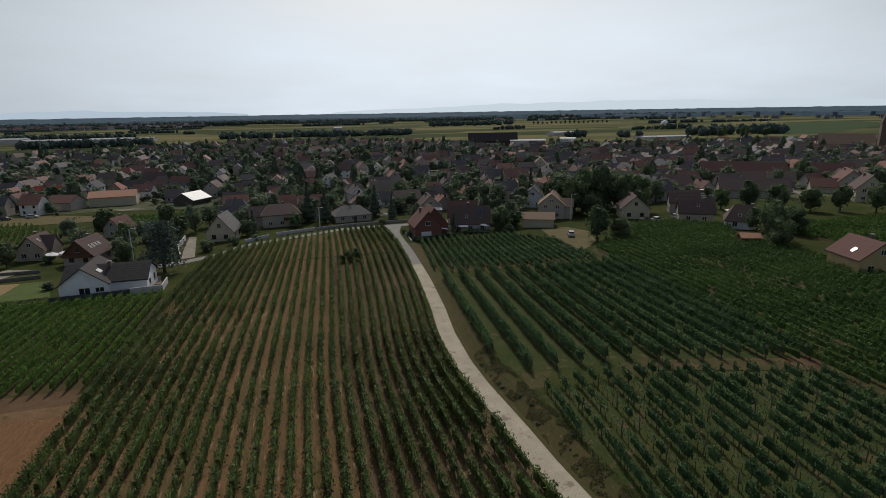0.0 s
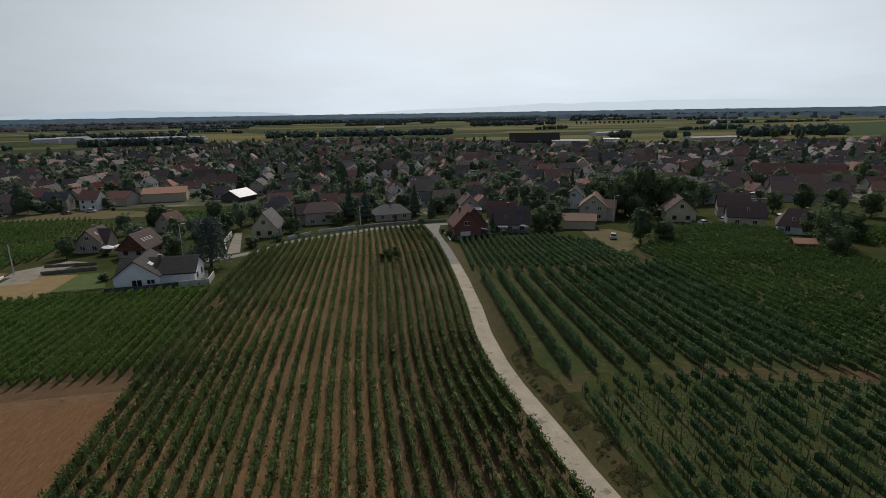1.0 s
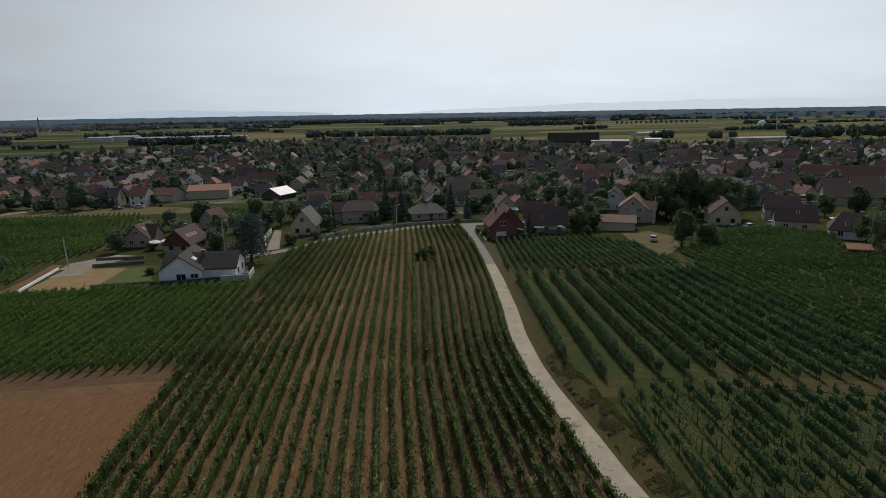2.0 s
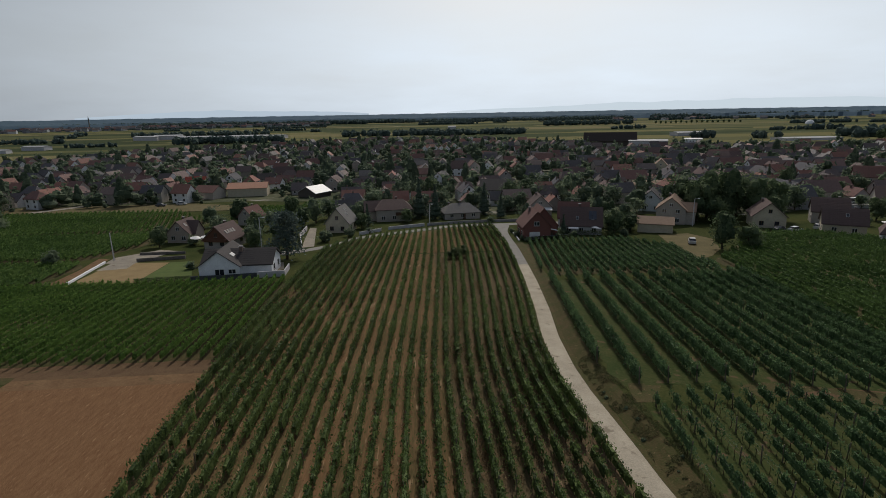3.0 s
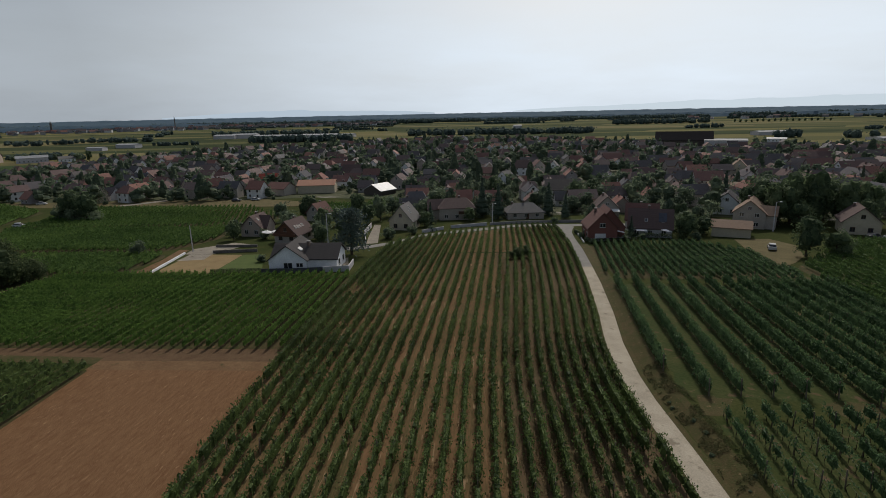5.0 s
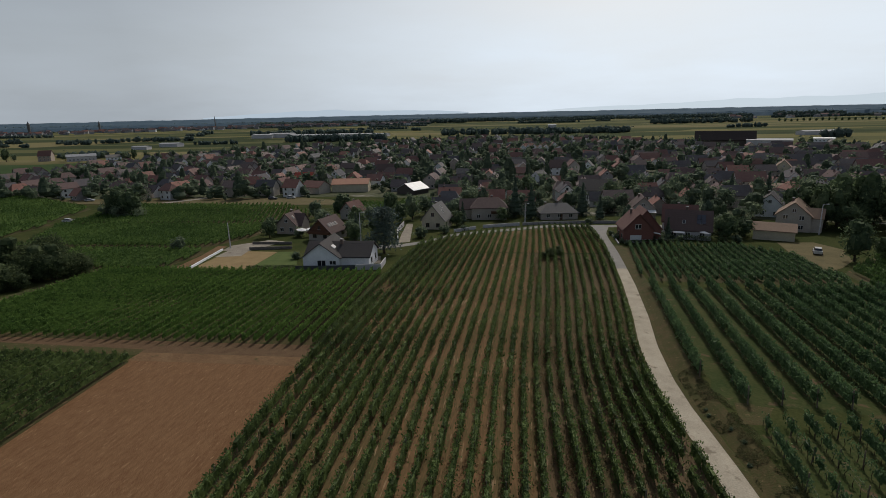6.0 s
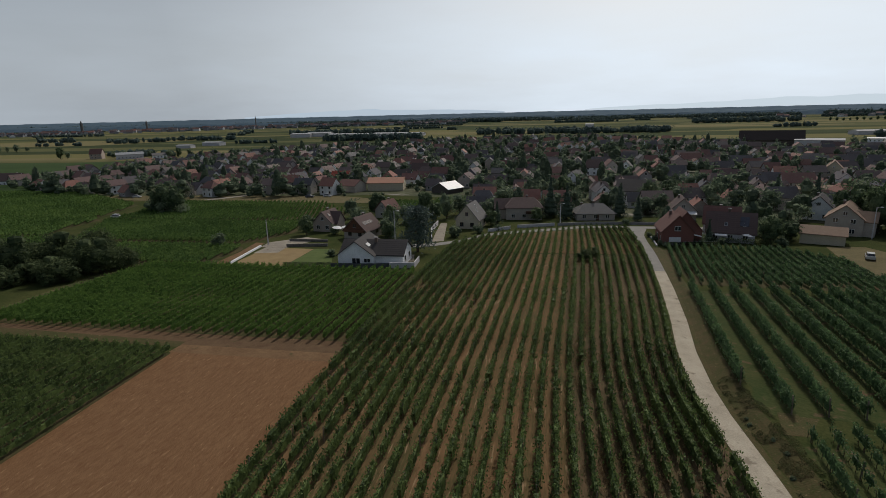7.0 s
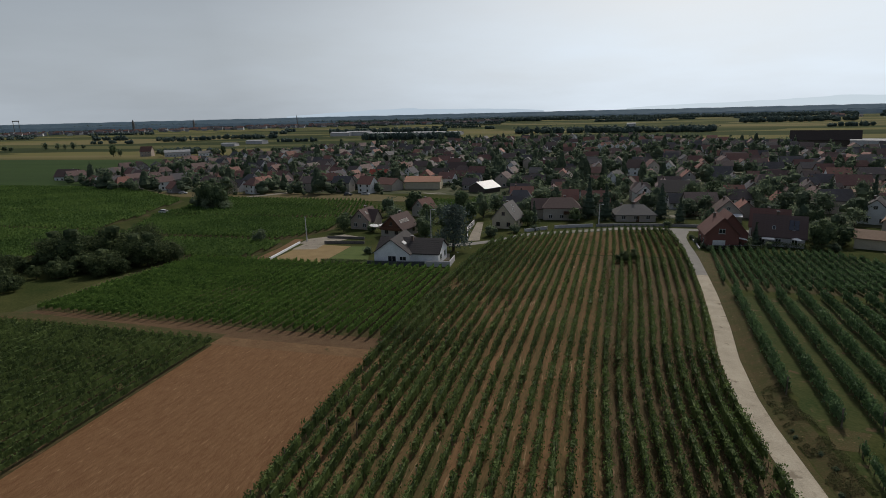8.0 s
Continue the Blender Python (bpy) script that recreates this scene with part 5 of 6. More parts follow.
def town():
    rnd = random.Random(11)
    kinds, sizes = [], []
    for k in range(14):
        w, l = rnd.uniform(6.0, 8.0), rnd.uniform(7.0, 10.5)
        eave, hip = rnd.choice([3.0, 4.0, 5.2]), rnd.choice([0, 0, 0, 2.2])
        if k > 11:
            w, l, eave, hip = 8.6, 13 + 2 * (k - 12), 5.0, 0
        ridge = eave + w * rnd.uniform(0.38, 0.52)
        ob = house(0, 0, 0, w, l, eave, ridge, RENDER_MIX, ROOF_MIX, "village house with clay-tiled roof" if k < 12 else "long village building with clay roof", hip=hip, windows=False, chimneys=(), group="village houses", place=False)
        part("chimney", box_mesh("chimney", -0.32, 0.32, -0.28, 0.28, -0.9, 1.0, CHIMNEY), ob, m=pose(rnd.uniform(-0.3, 0.3) * l, 0.4, ridge - 0.2))
        for s in range(2 if eave > 3.6 else 1):
            for u in (-0.27, 0.27):
                part("window", VILLAGE_WINDOW, ob, m=pose(u * l, -w / 2, 0.9 + 2.6 * s - (0.3 if s else 0)))
        side = 1 if k % 2 else -1
        if not hip:
            part("window", VILLAGE_WINDOW, ob, m=pose(side * l / 2, 0, eave + 0.2, 0, 0, 90 * side))
            part("window", VILLAGE_WINDOW, ob, m=pose(side * l / 2, 1.6 * side, 1.0, 0, 0, 90 * side))
        kinds.append(ob)
        sizes.append((w, l, eave, ridge, hip))
    used, spots, y = set(), [], 176.0
    while y < 800:
        cell, x = (16.0 if y < 420 else 19.5), -345.0
        while x < 560:
            old = 95 < x and 185 < y < 470
            spots.append((x + rnd.uniform(-3.5, 3.5), y + rnd.uniform(-3.5, 3.5), old))
            x += cell * (0.78 if old else 1.0)
        y += cell * (0.9 if y < 420 else 1.1)
    spots.sort(key=lambda p: p[1])
    wall_v, wall_f, roof_v, roof_f = [], [], [], []
    made = 0
    for x, y, old in spots:
        if not low_y(x) < y < high_y(x) or abs(math.degrees(math.atan2(x, y))) > 59 or rnd.random() < (0.08 if old else 0.26) or not clear(x, y, 5.0):
            continue
        k = rnd.randrange(len(kinds) if old and y > 200 else 12)
        yaw = 14 * math.sin(x / 120 + 1) - 12 + rnd.choice([0, 0, 90]) + rnd.uniform(-7, 7)
        m = pose(x, y, zat(x, y), 0, 0, yaw)
        if made < 250:
            if k in used:
                copy_thing(kinds[k], m)
            else:
                kinds[k].matrix_basis = m
                used.add(k)
            made += 1
        else:
            w, l, eave, ridge, hip = sizes[k]
            for me, vs, fs in ((body_mesh(w, l, eave, ridge, RENDER_MIX, hip), wall_v, wall_f), (roof_mesh(w, l, eave, ridge, ROOF_MIX, hip), roof_v, roof_f)):
                base = len(vs)
                vs += [tuple(m @ v.co) for v in me.vertices]
                fs += [tuple(base + i for i in p.vertices) for p in me.polygons]
                bpy.data.meshes.remove(me)
        TAKEN.append((x, y, 4.5))
    n = len(wall_v)
    me = mesh_of("far_village", wall_v + roof_v, wall_f + [tuple(n + i for i in q) for q in roof_f], FAR_WALL)
    me.materials.append(FAR_ROOF)
    me.polygons.foreach_set("material_index", [0] * len(wall_f) + [1] * len(roof_f))
    tagged(new("far_village", me), "far village houses with clay roofs among trees", "village", kind="stuff")
    # gardens: trees in the gaps, those far off joined
    crowns = {k: [np.array([v.co for v in next(c for c in t.children if c.name.startswith("crown")).data.vertices]).reshape(-1, 4, 3) for t in TREES[k]] for k in ("garden", "conifer", "shrub", "tall")}
    far = []
    spots = sorted(((rnd.uniform(-330, 470), rnd.uniform(178, 800)) for _ in range(6800)), key=lambda p: p[1])
    near_count, far_rng = 0, np.random.default_rng(31)
    for x, y in spots:
        if not low_y(x) - 6 < y < high_y(x) + 12 or abs(math.degrees(math.atan2(x, y))) > 59 or not clear(x, y, 0.2) or (y > 420 and rnd.random() < 0.45):
            continue
        kind = rnd.choice(["garden"] * 10 + ["tall"] + ["conifer"] + ["shrub"] * 4)
        size = rnd.uniform(0.65, 1.2) * (0.75 if kind == "tall" else 1)
        if near_count < 180:
            plant(kind, x, y, size, group="village trees")
            near_count += 1
        else:
            c = rnd.choice(crowns[kind])[::22]
            a = rnd.uniform(0, 2 * math.pi)
            turn = np.array([[math.cos(a), -math.sin(a), 0], [math.sin(a), math.cos(a), 0], [0, 0, 1]])
            grown = c.mean(1, keepdims=True) + (c - c.mean(1, keepdims=True)) * 1.5
            lo, hi = c.reshape(-1, 3).min(0), c.reshape(-1, 3).max(0)
            half = (hi - lo) / 2
            f = np.array([0.30, 0.50, 0.66])
            slim = 1.25 * (1 - f) if kind == "conifer" else np.array([0.72, 0.66, 0.48])
            off = far_rng.normal(size=(3, 3)) * half * np.array([0.22, 0.22, 0.03]) * (kind != "conifer")
            inner = clumps(np.outer(f, [0, 0, hi[2]]) + off, np.stack([half[0] * slim, half[1] * slim, half[2] * np.array([0.5, 0.5, 0.42])], 1), far_rng)
            far.append(np.concatenate([grown, inner]) @ turn.T * size + np.array([x, y, zat(x, y)]))
        TAKEN.append((x, y, 2.0 if y < 420 else 2.8))
    tagged(new("far_garden_trees", quads_mesh("far_garden_trees", np.concatenate(far), LEAF)), "dark garden trees between the far houses", "trees", kind="stuff")


def near_trees():
    plant("cedar", -30.5, 129.0, 1.0)
    for x, y, k, s in ((-9.5, 200, "garden", 1.0), (-16.5, 192, "garden", 0.9), (24, 203, "garden", 1.1), (12, 203, "garden", 1.0), (36, 200, "garden", 0.9), (31.5, 186, "conifer", 0.72), (8.5, 188, "conifer", 1.05), (3.0, 192, "conifer", 0.95), (-1.5, 182, "broad", 0.6), (27, 196, "conifer", 1.0), (62, 163, "tall", 0.62), (58, 148, "broad", 0.7), (64, 152, "broad", 0.62),
                       (76, 124, "broad", 0.95), (81.5, 122, "broad", 0.72), (93, 168, "tall", 1.1), (99, 172, "tall", 1.2), (105, 170, "tall", 1.25), (89, 176, "tall", 1.0), (111, 168, "tall", 1.15), (117, 166, "tall", 1.0), (96, 181, "tall", 1.1), (104, 180, "tall", 1.2), (112, 177, "tall", 1.1), (96, 162, "broad", 0.9), (112, 158, "broad", 0.9),
                       (113, 104, "broad", 1.0), (118, 110, "tall", 0.72), (108, 97, "broad", 0.8), (121, 117, "broad", 0.9), (128, 112, "broad", 0.8), (150, 150, "broad", 1.0), (158, 146, "broad", 1.0), (166, 140, "broad", 0.95), (174, 136, "broad", 0.9), (182, 130, "broad", 0.9), (190, 126, "broad", 0.9), (146, 158, "broad", 0.8), (135, 150, "shrub", 1.2),
                       (-151, 192, "broad", 1.2), (-144, 190.5, "broad", 1.05), (-156, 193, "shrub", 2.0), (-147, 188, "shrub", 2.2), (-140, 189, "shrub", 1.8), (-85.3, 128.4, "garden", 0.52), (-60, 190, "broad", 0.9), (-43, 196, "tall", 0.7), (-36, 178, "broad", 0.8), (-70, 150, "broad", 0.55), (-42, 143, "broad", 0.55), (-38, 152, "broad", 0.6), (-46, 160, "broad", 0.75), (-44.5, 151, "garden", 0.7), (-42.5, 147, "conifer", 0.6), (-59, 168, "garden", 0.7), (-49, 171, "garden", 0.75), (-63, 175, "garden", 0.7), (-72.5, 158, "garden", 0.5), (-45, 175, "garden", 0.8), (-61.5, 152, "shrub", 0.9), (-57.5, 158.5, "shrub", 1.0), (-46.5, 141, "shrub", 0.8), (-68, 186, "garden", 0.8), (-33, 186, "garden", 0.9), (-30, 196, "garden", 1.0), (-19, 183, "garden", 0.8), (-14.5, 177, "conifer", 0.5),
                       (-18.5, 158, "shrub", 0.9), (-24.5, 150.5, "shrub", 1.25), (-16, 172, "broad", 0.55), (-50.5, 121.5, "shrub", 0.8), (10.4, 124.0, "thick", 0.36), (12.0, 125.2, "thick", 0.31), (9.0, 123.4, "thick", 0.27), (26.5, 176, "shrub", 0.9), (-13, 163, "shrub", 0.8),
                       (29.8, 156, "shrub", 0.55), (30.2, 150, "shrub", 0.6), (30.6, 144.5, "shrub", 0.5), (39, 146.5, "shrub", 0.6), (42.5, 148.5, "shrub", 0.7), (45, 150, "shrub", 0.6), (60, 146, "shrub", 0.8), (57.5, 151, "garden", 0.6), (60.5, 156, "garden", 0.8), (43.6, 149.6, "conifer", 0.42), (46.2, 147.6, "shrub", 0.7), (31.6, 141.5, "shrub", 0.6), (40.8, 145.5, "shrub", 0.55), (66, 158, "garden", 0.9), (59, 166, "garden", 0.9), (37, 172, "garden", 0.7), (41, 180, "shrub", 1.0), (56, 182, "garden", 0.9)):
        plant(k, x, y, s)
    rnd = random.Random(3)
    for cx, cy, r0, n, low, high in ((-106, 104, 5.5, 8, 0.75, 1.05), (-113, 98, 6, 9, 0.6, 0.95), (-99, 101, 4, 6, 0.5, 0.8), (-94.5, 104.5, 2.5, 4, 0.4, 0.6), (-101, 92, 5, 9, 0.35, 0.6), (-96, 90, 3.5, 6, 0.25, 0.45), (-108, 86, 5, 7, 0.25, 0.45), (-119, 86, 6, 9, 0.25, 0.45), (-108, 76.5, 3.5, 6, 0.2, 0.4), (-127, 90, 4, 5, 0.3, 0.5)):  # thicket
        for _ in range(n):
            a, r = rnd.uniform(0, 2 * math.pi), r0 * math.sqrt(rnd.random())
            plant("thick", cx + r * math.cos(a), cy + r * math.sin(a), rnd.uniform(low, high), "dense dark thicket tree below the vineyard", "thicket")


def village_ground():
    """Gardens, drives and yards between the houses: one sheet laid on the land."""
    verts, faces, cols = [], [], 26
    xs = np.arange(-345, 561, 12.0)
    for x in xs:
        lo, hi = float(low_y(x)) - 2, float(high_y(x)) + 6
        for k in range(cols + 1):
            y = lo + (hi - lo) * k / cols
            verts.append((x, y, zat(x, y) + 0.06))
    n = cols + 1
    faces = [(i * n + k, (i + 1) * n + k, (i + 1) * n + k + 1, i * n + k + 1) for i in range(len(xs) - 1) for k in range(cols)]
    tagged(new("village_ground", mesh_of("village_ground", verts, faces, GARDENS)), "gardens, pale drives and yards between the houses", "ground", kind="structure")


village_ground()
near_trees()
town()


# ---- walls, fences, lamps and cars ----
def low_wall(points, height, thick, material, label, name="garden_wall", category="wall"):
    """A wall along a line of points, with a coping."""
    bm = bmesh.new()
    for (x0, y0), (x1, y1) in zip(points, points[1:]):
        d = Vector((x1 - x0, y1 - y0, 0))
        n = Vector((-d.y, d.x, 0)).normalized() * thick / 2
        ring = []
        for x, y in ((x0, y0), (x1, y1)):
            z = zat(x, y)
            ring.append([bm.verts.new((x + s * n.x, y + s * n.y, z + h)) for s, h in ((-1, -0.4), (1, -0.4), (1, height), (-1, height))])
        for k in range(4):
            bm.faces.new((ring[0][k], ring[1][k], ring[1][(k + 1) % 4], ring[0][(k + 1) % 4]))
        bm.faces.new(ring[0][::-1])
        bm.faces.new(ring[1])
    bmesh.ops.bevel(bm, geom=bm.edges[:], offset=0.02, segments=1, affect="EDGES")
    return tagged(new(name, bm_mesh(name, bm, material)), label, category, kind="structure" if category == "wall" else "")


def hedge(x0, y0, x1, y1, height, wide, label, seed):
    rng = np.random.default_rng(seed)
    length = math.hypot(x1 - x0, y1 - y0)
    n = int(length * 150)
    s = rng.random(n)
    off = (rng.random(n) - 0.5) * wide
    x = x0 + (x1 - x0) * s - (y1 - y0) / length * off
    y = y0 + (y1 - y0) * s + (x1 - x0) / length * off
    c = np.stack([x, y, land(x, y) + 0.05 + rng.random(n) ** 0.7 * height], 1)
    return tagged(new("hedge", quads_mesh("hedge", leaves(c, 0.22 * (0.7 + 0.6 * rng.random(n)), 0.3, rng), THICKET)), label, "hedge")


def fence(x0, y0, x1, y1, label):
    root = new("fence")
    z0 = zat(x0, y0)
    root.location = (x0, y0, z0)
    n = max(2, int(math.hypot(x1 - x0, y1 - y0) / 2.2))
    post = box_mesh("post", -0.05, 0.05, -0.05, 0.05, -0.2, 1.15, PALE_WALL, 0.01)
    for k in range(n + 1):
        x, y = x0 + (x1 - x0) * k / n, y0 + (y1 - y0) * k / n
        part("post", post, root, m=pose(x - x0, y - y0, zat(x, y) - z0))
    for h in (0.45, 0.95):
        bm = bmesh.new()
        tube(bm, [(0, 0, h), (x1 - x0, y1 - y0, zat(x1, y1) - z0 + h)], [0.035, 0.035], 4)
        part("rail", bm_mesh("rail", bm, PALE_WALL), root)
    return tagged(root, label, "fence")


def lamp_post(x, y, height, label, arm=0.0):
    root = new("street_lamp")
    bm = bmesh.new()
    tube(bm, [(0, 0, -0.3), (0, 0, height * 0.5), (0, 0, height)], [0.17, 0.14, 0.10], 8)
    part("pole", bm_mesh("pole", bm, PALE_WALL), root)
    if arm:
        bm = bmesh.new()
        tube(bm, [(0, 0, height - 0.1), (arm * 0.5, -arm * 0.2, height + 0.15), (arm, -arm * 0.4, height + 0.15)], [0.05, 0.04, 0.04], 6)
        part("arm", bm_mesh("arm", bm, PALE_WALL), root)
        part("lamp_head", box_mesh("lamp_head", -0.35, 0.35, -0.15, 0.15, -0.08, 0.1, FRAME, 0.03), root, m=pose(arm, -arm * 0.4, height + 0.12))
    root.matrix_basis = pose(x, y, zat(x, y))
    return tagged(root, label, "street lamp" if arm else "pole")


def make_car(paint, label, van=False):
    root = new("van" if van else "car")
    top, roof_z, length = 1.0, (2.2 if van else 1.45), (5.2 if van else 4.2)
    bm = bmesh.new()
    prof = [(-0.5, 0.3), (0.5, 0.3), (0.5, 0.75), (0.22, 0.95), (-0.5, top)]
    prof = [(u * length, z) for u, z in prof]
    a = [bm.verts.new((x, -0.85, z)) for x, z in prof]
    b = [bm.verts.new((x, 0.85, z)) for x, z in prof]
    bm.faces.new(a)
    bm.faces.new(b[::-1])
    for k in range(5):
        bm.faces.new((a[k], b[k], b[(k + 1) % 5], a[(k + 1) % 5]))
    bmesh.ops.recalc_face_normals(bm, faces=bm.faces[:])
    bmesh.ops.bevel(bm, geom=bm.edges[:], offset=0.07, segments=2, affect="EDGES")
    part("body", bm_mesh("body", bm, paint), root)
    bm = bmesh.new()
    lo, hi = ((-0.46, 0.30), (-0.45, 0.16)) if van else ((-0.42, 0.24), (-0.30, 0.06))
    v = [bm.verts.new((u * length, s * q, z)) for z, span, q in ((0.93, lo, 0.8), (roof_z, hi, 0.66)) for u in span for s in (-1, 1)]
    for q in ((0, 1, 3, 2), (4, 6, 7, 5), (0, 2, 6, 4), (1, 5, 7, 3), (0, 4, 5, 1), (2, 3, 7, 6)):
        bm.faces.new([v[i] for i in q])
    cab = part("cabin", bm_mesh("cabin", bm, GLASS), root)
    part("roof_panel", box_mesh("roof_panel", hi[0] * length - 0.05, hi[1] * length + 0.05, -0.68, 0.68, roof_z - 0.03, roof_z + 0.05, paint, 0.02), cab)
    bm = bmesh.new()
    bmesh.ops.create_cone(bm, cap_ends=True, segments=14, radius1=0.32, radius2=0.32, depth=0.2)
    bm.transform(pose(0, 0, 0, 90))
    wheel_me = bm_mesh("wheel", bm, RUBBER)
    bm = bmesh.new()
    bmesh.ops.create_cone(bm, cap_ends=True, segments=10, radius1=0.18, radius2=0.16, depth=0.23)
    bm.transform(pose(0, 0, 0, 90))
    rim_me = bm_mesh("rim", bm, PALE_WALL)
    for u in (-0.31, 0.31):
        for s in (-0.8, 0.8):
            part("rim", rim_me, part("wheel", wheel_me, root, m=pose(u * length, s, 0.32)))
    for s in (-0.6, 0.6):
        part("headlight", box_mesh("headlight", -0.04, 0.04, -0.18, 0.18, -0.08, 0.08, FRAME, 0.02), root, m=pose(length / 2, s, 0.68))
    return tagged(root, label, "van" if van else "car")


def parasol(x, y, label):
    root = new("parasol")
    bm = bmesh.new()
    tube(bm, [(0, 0, 0), (0, 0, 2.5)], [0.03, 0.03], 6)
    part("pole", bm_mesh("pole", bm, PALE_WALL), root)
    bm = bmesh.new()
    bmesh.ops.create_cone(bm, cap_ends=True, segments=8, radius1=1.6, radius2=0.05, depth=0.55)
    bm.transform(pose(0, 0, 2.5))
    part("canopy", bm_mesh("canopy", bm, CLOTH), root)
    root.matrix_basis = pose(x, y, zat(x, y), 4, 6, 20)
    tagged(root, label, "parasol")


def outdoor_things():
    hedge(-57.6, 109.9, -46.4, 111.0, 1.0, 0.9, "low clipped hedge in front of the lawn", 1)
    low_wall([(-46.3, 110.4), (-38.6, 110.9), (-33.0, 111.9)], 1.0, 0.2, SLATE, "dark slate-grey garden wall before the white house")
    low_wall([(-32.9, 111.2), (-27.4, 111.9), (-27.8, 118.6)], 1.3, 0.22, PALE_WALL, "pale rendered garden wall at the vineyard")
    low_wall([(-71.0, 108.6), (-73.0, 121), (-74.6, 131.0)], 0.5, 0.35, WHITE_WALL, "low white wall along the drive")
    low_wall([(-67.4, 131.6), (-56.5, 133.6)], 0.8, 0.3, DRY_STONE, "grey stone terrace wall")
    low_wall([(-70.4, 139.6), (-59.0, 139.8)], 0.7, 0.3, DRY_STONE, "grey stone garden wall")
    low_wall([(-29.6, 142.4), (-33.0, 158), (-33.6, 172)], 1.5, 0.25, PALE_WALL, "pale wall beside the driveway")
    low_wall([(-15.8, 159.6), (-9.5, 165.9)], 1.0, 0.25, PALE_WALL, "pale lavender-grey front wall along the lane")
    low_wall([(-7.4, 168.0), (-2, 170.6), (4.2, 173.2)], 1.0, 0.25, PALE_WALL, "pale lavender-grey front wall along the lane")
    low_wall([(5.2, 173.6), (14, 176.5), (24.5, 177.6), (38.0, 177.6)], 0.9, 0.25, STONE, "dark stone wall before the bungalow")
    low_wall([(30.2, 160), (30.0, 150.5), (29.4, 142.5)], 0.35, 0.3, PALE_WALL, "pale kerb wall of the brick house garden")
    low_wall([(104.6, 101.5), (103.4, 92), (103.0, 84.5)], 0.7, 0.25, PALE_WALL, "pale low wall at the foot of the vineyard")
    low_wall([(146, 196), (156, 186.5), (170, 182)], 1.4, 0.3, PALE_WALL, "pale retaining wall of the farm yard")
    fence(-15.8, 159.9, -9.5, 166.2, "pale railing above the front wall")
    fence(31.5, 143.2, 44.0, 145.4, "low pale railing before the brick house")
    hedge(31.0, 142.6, 45.0, 144.9, 1.0, 0.7, "clipped hedge below the brick house", 2)
    hedge(46.5, 148.5, 58.5, 143.5, 1.6, 1.2, "leafy garden hedge behind the vines", 3)
    lamp_post(-40.1, 142.4, 8.6, "pale street lamp beside the cedar", 1.2)
    lamp_post(-74.0, 134.0, 7.0, "thin grey pole beside the drive")
    lamp_post(6.0, 174.6, 7.0, "thin street lamp on the lane", 0.9)
    lamp_post(86.5, 158.0, 8.5, "pale street lamp among the houses", 1.0)
    parasol(-60.6, 151.0, "white parasol on a terrace")
    parasol(-58.0, 152.0, "white parasol on a terrace")
    parasol(52.5, 148.5, "white parasol in a garden")
    parasol(134.1, 141.4, "white parasol behind a house")
    pale, dark = make_car(PAINT, "silver car parked outdoors"), make_car(DARK_PAINT, "dark car parked outdoors")
    van = make_car(CLOTH, "white van parked in the farm yard", True)
    spots = [(pale, 72.6, 132.0, 66), (pale, -160, 178.0, 10), (dark, -112, 247, 5), (pale, -104, 250, 0), (pale, -205, 243, 15), (dark, 105.5, 144.8, 10), (pale, 109, 143.5, 15), (pale, 118.0, 146.5, 40), (pale, 178, 193, 20), (dark, 165, 192, 60), (dark, -108.5, 66.2, 30)]
    first = set()
    for ob, x, y, yaw in spots:
        m = pose(x, y, zat(x, y) + 0.13, 0, 0, yaw)
        if ob in first:
            copy_thing(ob, m)
        else:
            ob.matrix_basis = m
            first.add(ob)
    van.matrix_basis = pose(172, 197, zat(172, 197) + 0.16, 0, 0, 12)
    house(107, 105.3, -25, 3.4, 4.6, 2.0, 2.8, WOOD_WALL, ORANGE_ROOF, "small garden shed with red tiled roof", windows=False, chimneys=(), over=0.3, name="garden_shed", category="shed")
    rnd = random.Random(9)
    for k in range(9):  # rough growth on the bank
        y = rnd.uniform(22, 56)
        plant("shrub", float(road_r(y)) + rnd.uniform(0.9, 2.9), y, rnd.uniform(0.09, 0.2), "wild shrub on the dry bank", "bank shrubs")
    rng = np.random.default_rng(77)
    y = rng.uniform(20, 62, 30000)
    off = 0.5 + 2.8 * rng.random(30000)
    x = road_r(y) + off
    thick = np.array([noise.noise((a / 1.6, b / 2.4, 3.0)) + 0.6 * noise.noise((a / 0.6, b / 0.6, 9.0)) for a, b in zip(x, y)]) + 0.12 * (off - 1.2)
    keep = thick > 0.06
    x, y, thick = x[keep], y[keep], thick[keep]
    c = np.stack([x, y, land(x, y) + 0.05 + rng.random(len(x)) * np.clip(thick, 0, 0.8) * 0.7], 1)
    tagged(new("bank_scrub", quads_mesh("bank_scrub", leaves(c, 0.11 * (0.6 + 0.8 * rng.random(len(x))), 0.7, rng, 0.5), SCRUB)), "low dark scrub and weeds on the dry bank", "scrub", kind="stuff")


outdoor_things()


